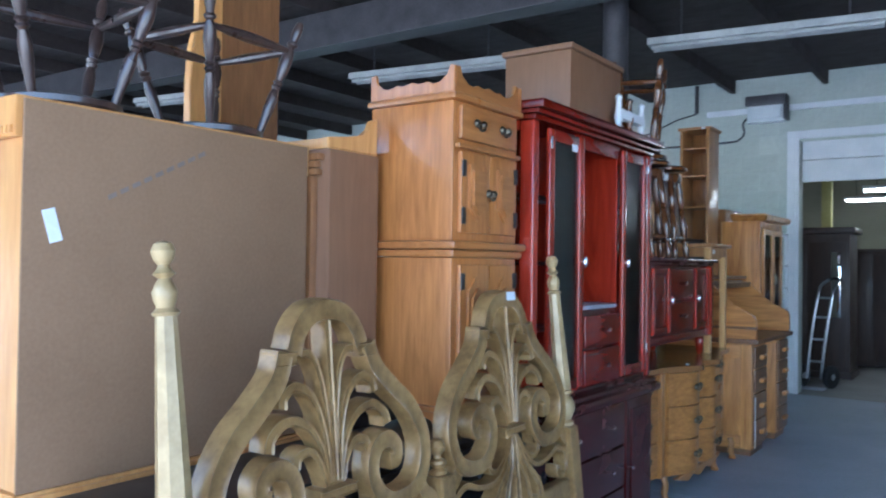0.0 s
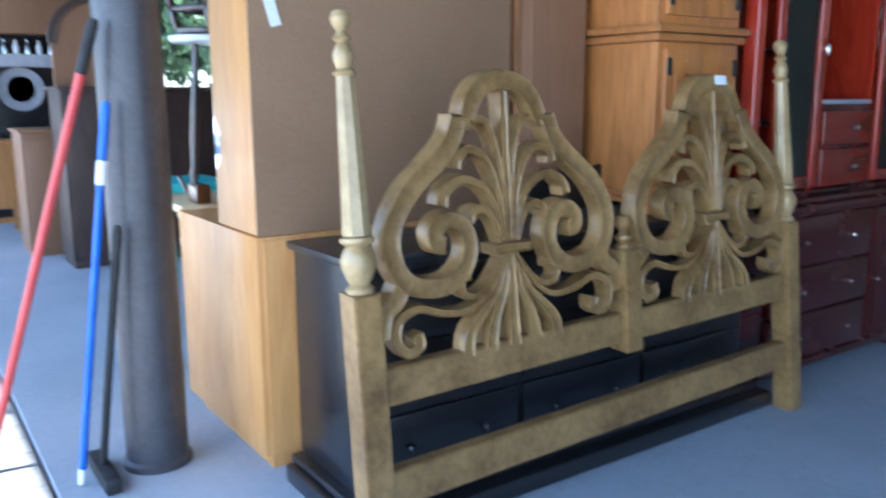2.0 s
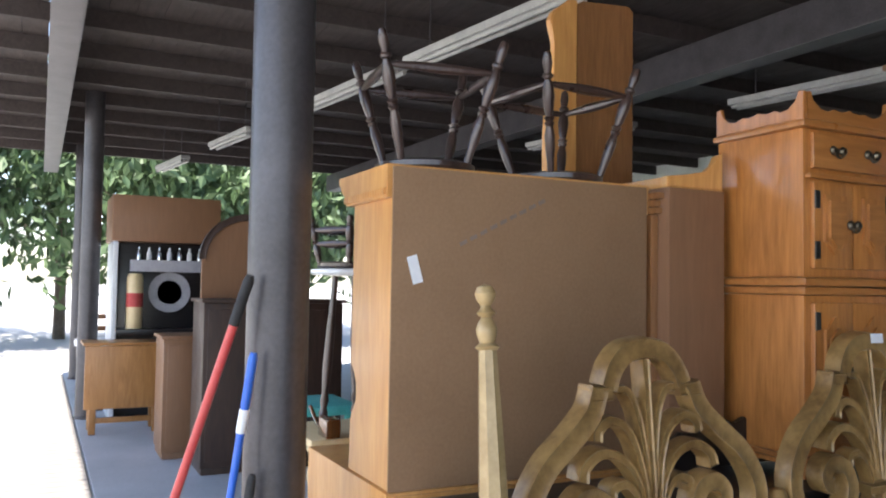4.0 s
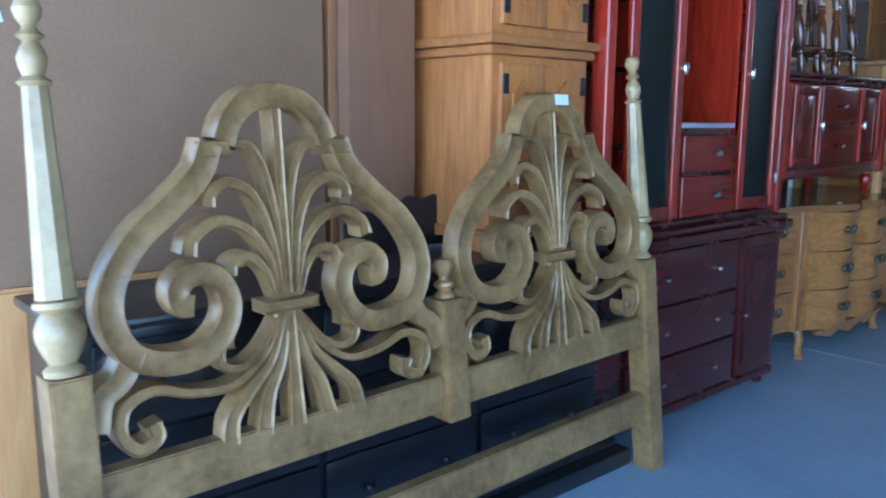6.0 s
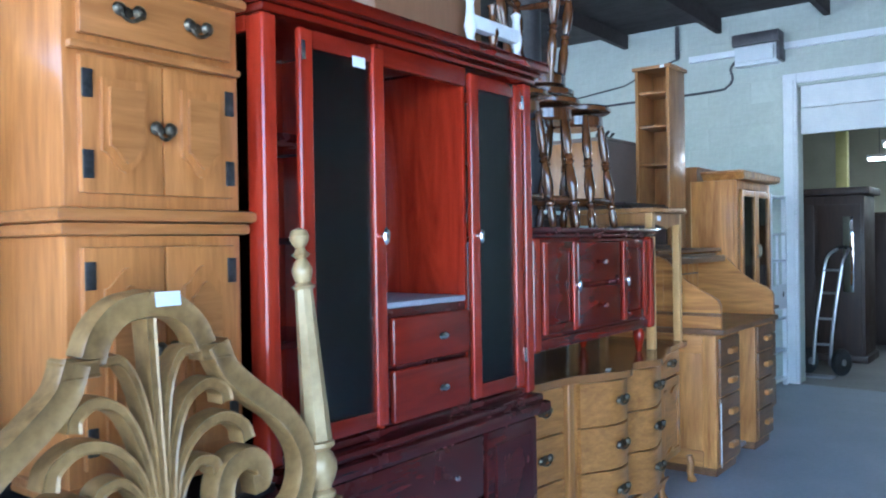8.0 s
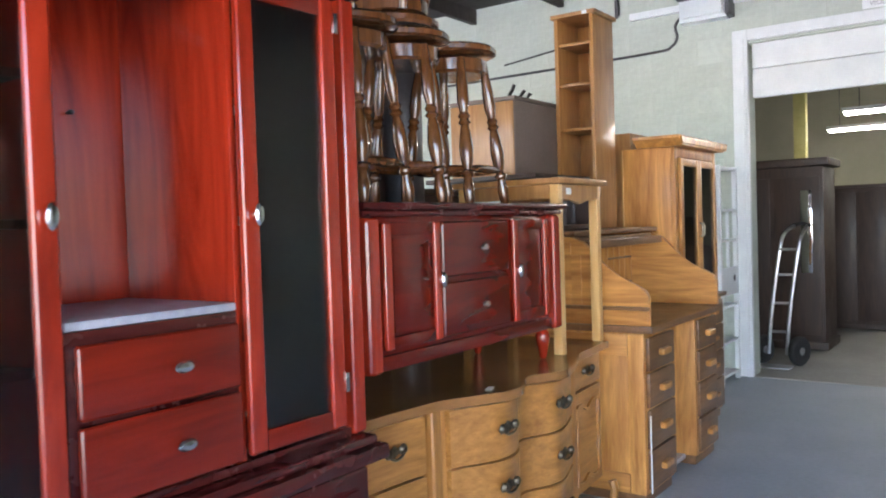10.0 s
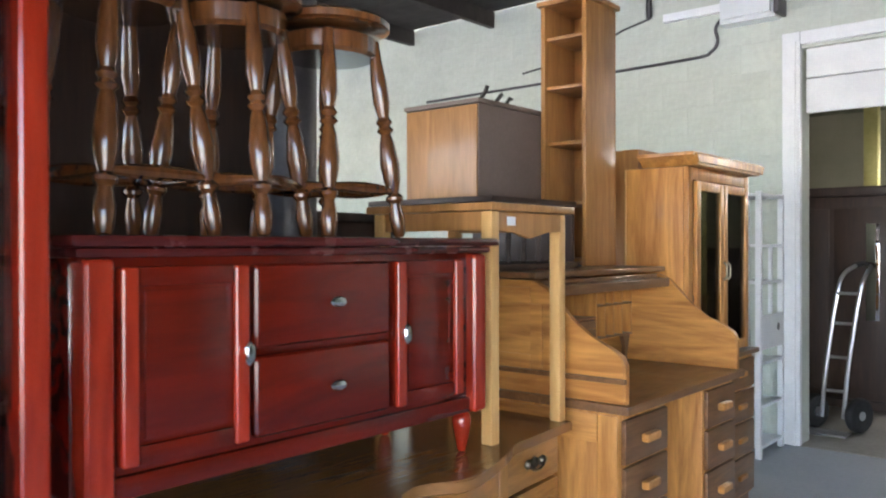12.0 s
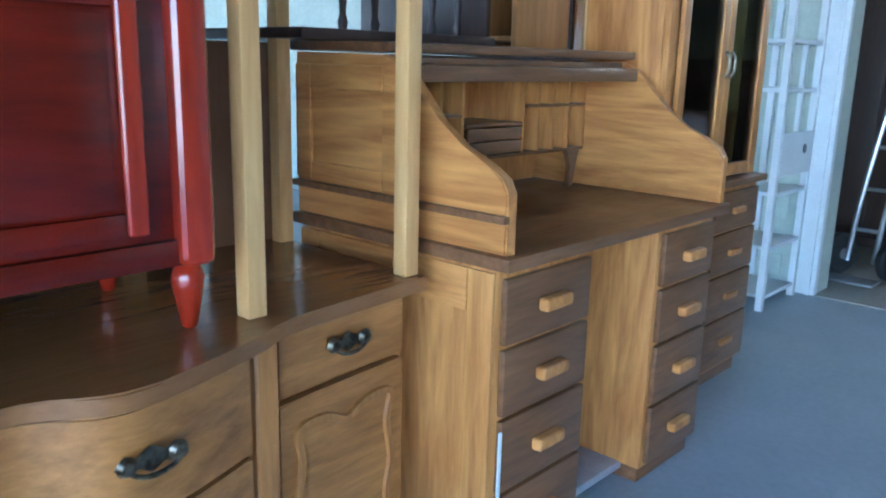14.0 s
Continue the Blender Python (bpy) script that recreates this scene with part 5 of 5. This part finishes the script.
for q in range(3):
    x, y = -3.1 + 0.16 * math.cos(q * 2.1 + 2.4), 1.80 + 0.16 * math.sin(q * 2.1 + 2.4)
    k = 1.42 / 0.52
    part("leg", lathe([(r * 1.2, z * k) for r, z in LEG], along((x, y, 0), (x * 0.4 - 3.1 * 0.6, y * 0.4 + 1.80 * 0.6, 1.42)), 12), M_EBON, ds)
stool(M_EBON, (-3.1, 1.80, 1.452), 0.24, "dark turned stool lying upturned on the plant stand", "upturned_stool", 0.15, 0.13, "upturned stools", True, 25, (0.3, 0.6))
hb2 = thing("arched_headboard", (-5.6, 1.9, 1.262), "brown arched panel with a dark rim, standing on a dark dresser", "headboard")
arc = [(1.56, 1.262), (2.24, 1.262), (2.24, 1.55)] + [(1.90 + 0.34 * math.cos(q), 1.55 + 0.32 * math.sin(q)) for q in [math.pi * k / 18 for k in range(1, 18)]] + [(1.56, 1.55)]
part("panel", facing(arc, -5.62, 0.03, None, 0.006), M_BROWN, hb2)
part("rim", ribbon([(a, c) for a, c in [arc[-1]] + arc[2:-1][::-1]], 0.05, lambda a, c, d: (-5.60 + d, a, c), 0.035, None, (1, 1), 2), M_DARKB, hb2, "dark moulded rim")
for k, (x, y, w, h, m) in enumerate(((-5.65, 1.56, 1.05, 1.232, M_DARKB), (-6.3, 1.38, 0.30, 0.93, M_BROWN), (-4.6, 2.7, 1.1, 1.15, M_DARKB))):
    cb = thing("low_cabinet", (x, y, 0), "old brown wooden cabinet standing on the open slab", "cabinet", "old cabinets")
    part("body", box(x - 0.25, x + 0.2, y, y + w, 0.05, h, 0.008), m, cb)
    part("top", box(x - 0.27, x + 0.23, y - 0.02, y + w + 0.02, h + 0.001, h + 0.028, 0.008), m, cb)
    part("plinth", box(x - 0.23, x + 0.19, y + 0.01, y + w - 0.01, 0, 0.049, 0.004), m, cb)
    part("door", box(x + 0.201, x + 0.215, y + 0.03, y + w - 0.03, 0.1, h - 0.05, 0.006), m, cb)
# drop leaf table
dl = thing("drop_leaf_table", (-7.5, 1.15, 0), "reddish drop-leaf table with its leaf folded down", "table")
part("leaf", box(-7.32, -7.29, 0.88, 1.58, 0.24, 0.80, 0.01), M_KNOTTY, dl)
part("tabletop", box(-7.75, -7.285, 0.86, 1.60, 0.802, 0.828, 0.01), M_KNOTTY, dl)
for x in (-7.7, -7.42):
    for y in (0.96, 1.50):
        part("leg", box(x - 0.03, x + 0.03, y - 0.03, y + 0.03, 0, 0.80, 0.008), M_KNOTTY, dl)
part("stretcher", box(-7.43, -7.40, 0.99, 1.47, 0.10, 0.15, 0.006), M_KNOTTY, dl)
# game cabinet with a dial face and a row of bottles
gm = thing("game_cabinet", (-8.3, 1.75, 0), "black upright cabinet with a round dial and small bottles", "cabinet")
part("body", box(-8.9, -8.35, 1.20, 2.16, 0.0, 1.78, 0.01), M_BLACK, gm)
part("head_box", box(-8.95, -8.15, 1.13, 2.19, 1.782, 2.25, 0.012), M_BROWN, gm)
part("side_board", box(-8.9, -8.2, 1.15, 1.198, 0.0, 1.78, 0.008), M_TUBE, gm, "pale side board")
part("shelf", box(-8.348, -8.22, 1.32, 2.08, 1.48, 1.60, 0.006), M_DUST, gm)
for k in range(7):
    part("bottle", lathe([(0.026, 0), (0.026, 0.07), (0.012, 0.10), (0.012, 0.13)], Matrix.Translation((-8.28, 1.40 + k * 0.1, 1.601)), 10), M_TUBE if k % 2 else M_NICKEL, gm)
for r0, r1, mm in ((0.17, 0.21, M_DUST), (0.09, 0.125, M_GREYINK), (0.0, 0.05, M_DUST)):
    part("dial_ring", lathe([(r0, 0), (r1, 0), (r1, 0.006), (r0, 0.006)], Matrix.Translation((-8.349, 1.72, 1.27)) @ pose(0, 0, 0, 0, 90, 0), 28), mm, gm)
part("cylinder", lathe([(0.075, 0.90), (0.08, 0.92), (0.08, 1.42), (0.06, 1.46)], Matrix.Translation((-8.25, 1.37, 0)), 16), M_CREAM, gm, "cream and red upright cylinder")
part("red_band", lathe([(0.082, 1.12), (0.082, 1.26)], Matrix.Translation((-8.25, 1.37, 0)), 16), M_INK, gm)
part("ledge", box(-8.348, -8.14, 1.20, 2.16, 0.84, 0.899, 0.006), M_BLACK, gm)
bn = thing("trash_can", (-9.0, 0.98, 0), "dark grey plastic trash can with a white liner", "trash can")
part("bin", lathe([(0.20, 0), (0.21, 0.02), (0.25, 0.72), (0.26, 0.74), (0.245, 0.74), (0.2, 0.05)], Matrix.Translation((-9.05, 0.62 + 0.5, 0)), 20), M_STEEL, bn)
part("liner", lathe([(0.262, 0.68), (0.268, 0.72), (0.262, 0.75), (0.24, 0.752)], Matrix.Translation((-9.05, 1.12, 0)), 20), M_PAPER, bn)
for k, (x, y) in enumerate(((-9.9, 1.2), (-10.6, 1.6), (-10.2, 2.3))):
    ch = thing("stacked_chair", (x, y, 0), "old brown wooden chair among the stored furniture", "chair", "old chairs")
    part("seat", box(x - 0.2, x + 0.2, y - 0.2, y + 0.2, 0.43, 0.46, 0.012), M_BROWN, ch)
    for sx in (-0.17, 0.17):
        for sy in (-0.17, 0.17):
            part("leg", lathe([(0.014, 0), (0.02, 0.2), (0.016, 0.43)], Matrix.Translation((x + sx, y + sy, 0)), 8), M_BROWN, ch)
    for sy in (-0.17, 0.17):
        part("back_post", box(x - 0.195, x - 0.165, y + sy - 0.015, y + sy + 0.015, 0.46, 1.0, 0.005), M_BROWN, ch)
    for z in (0.62, 0.78, 0.92):
        part("slat", box(x - 0.19, x - 0.17, y - 0.155, y + 0.155, z, z + 0.06, 0.005), M_BROWN, ch)


# ---- trees beyond the canopy ----
def tree(x, y, h, seed):
    rng = random.Random(seed)
    t = thing("tree", (x, y, -0.16), "green leafy tree beyond the canopy", "tree", "trees")
    bm = lathe([(0.16, -0.16), (0.12, h * 0.4), (0.05, h * 0.85)], Matrix.Translation((x, y, 0)), 9)
    tips = []
    for k in range(9):
        z0 = h * (0.25 + 0.06 * k)
        a = rng.uniform(0, 6.28)
        ln = h * rng.uniform(0.2, 0.38)
        q = Vector((x + math.cos(a) * ln, y + math.sin(a) * ln, z0 + ln * 0.5))
        tube([(x, y, z0), (Vector((x, y, z0)).lerp(q, 0.5) + Vector((0, 0, -0.1))), q], 0.035, bm, 5)
        tips += [q, Vector((x, y, z0)).lerp(q, 0.6)]
    part("trunk", bm, M_BARK, t)
    tips.append(Vector((x, y, h * 0.9)))
    verts, faces = [], []
    for q in tips:
        R = h * 0.16
        for _ in range(220):
            p = q + Vector((rng.gauss(0, 1), rng.gauss(0, 1), rng.gauss(0, 0.7))) * R * 0.7
            m = Euler((rng.uniform(0, 6.3), rng.uniform(0, 6.3), rng.uniform(0, 6.3))).to_matrix()
            s = rng.uniform(0.10, 0.24)
            b = len(verts)
            verts += [p + m @ Vector(v) * s - Vector((x, y, -0.16)) for v in ((-1, 0, 0), (0, -0.45, 0.1), (1, 0, 0), (0, 0.45, 0.1))]
            faces.append((b, b + 1, b + 2, b + 3))
    me = bpy.data.meshes.new("crown")
    me.from_pydata(verts, [], faces)
    me.materials.append(M_LEAF)
    c = new("crown", me)
    c.parent = t


for k, (x, y, h) in enumerate(((-21, -2.5, 6.5), (-23, 1.0, 7.5), (-22, 4.5, 6.5), (-25, 7.5, 8), (-19.5, 2.8, 5.5), (-26, -5, 8), (-24, 11, 7.5), (-20.5, 6.2, 5.5), (-18.5, -4.8, 5.5), (-22, -8, 7))):
    tree(x, y, h, 20 + k)

# ---- many small pieces: blocks of the far wall, deck boards ----
bw = bmesh.new()
box(0, 0.396, 0, 0.004, 0, 0.196, 0.002, bw, 1)
block_mesh = bpy.data.meshes.new("block")
bw.to_mesh(block_mesh)
bw.free()
block_mesh.materials.append(M_WALL)
for r in range(17):
    for c in range(14):
        x = -4.62 + c * 0.4 - (0.2 if r % 2 else 0.0)
        z = r * 0.2 + 0.002
        if x + 0.4 > -1.70 and z < 2.80:
            continue
        if x > 0.6:
            continue
        b = new("block", block_mesh)
        b.parent, b.location = wall_far, (x, WALL_Y - 0.0045, z)
bw = box(0, 0.137, 0, 3.03, 0, 0.04, 0.004)
plank_mesh = bpy.data.meshes.new("plank")
bw.to_mesh(plank_mesh)
bw.free()
plank_mesh.materials.append(M_DECK)
for k in range(152):
    b = new("plank", plank_mesh)
    b.parent, b.location = deck, (-12.8 + k * 0.145, -2.18, -0.048)
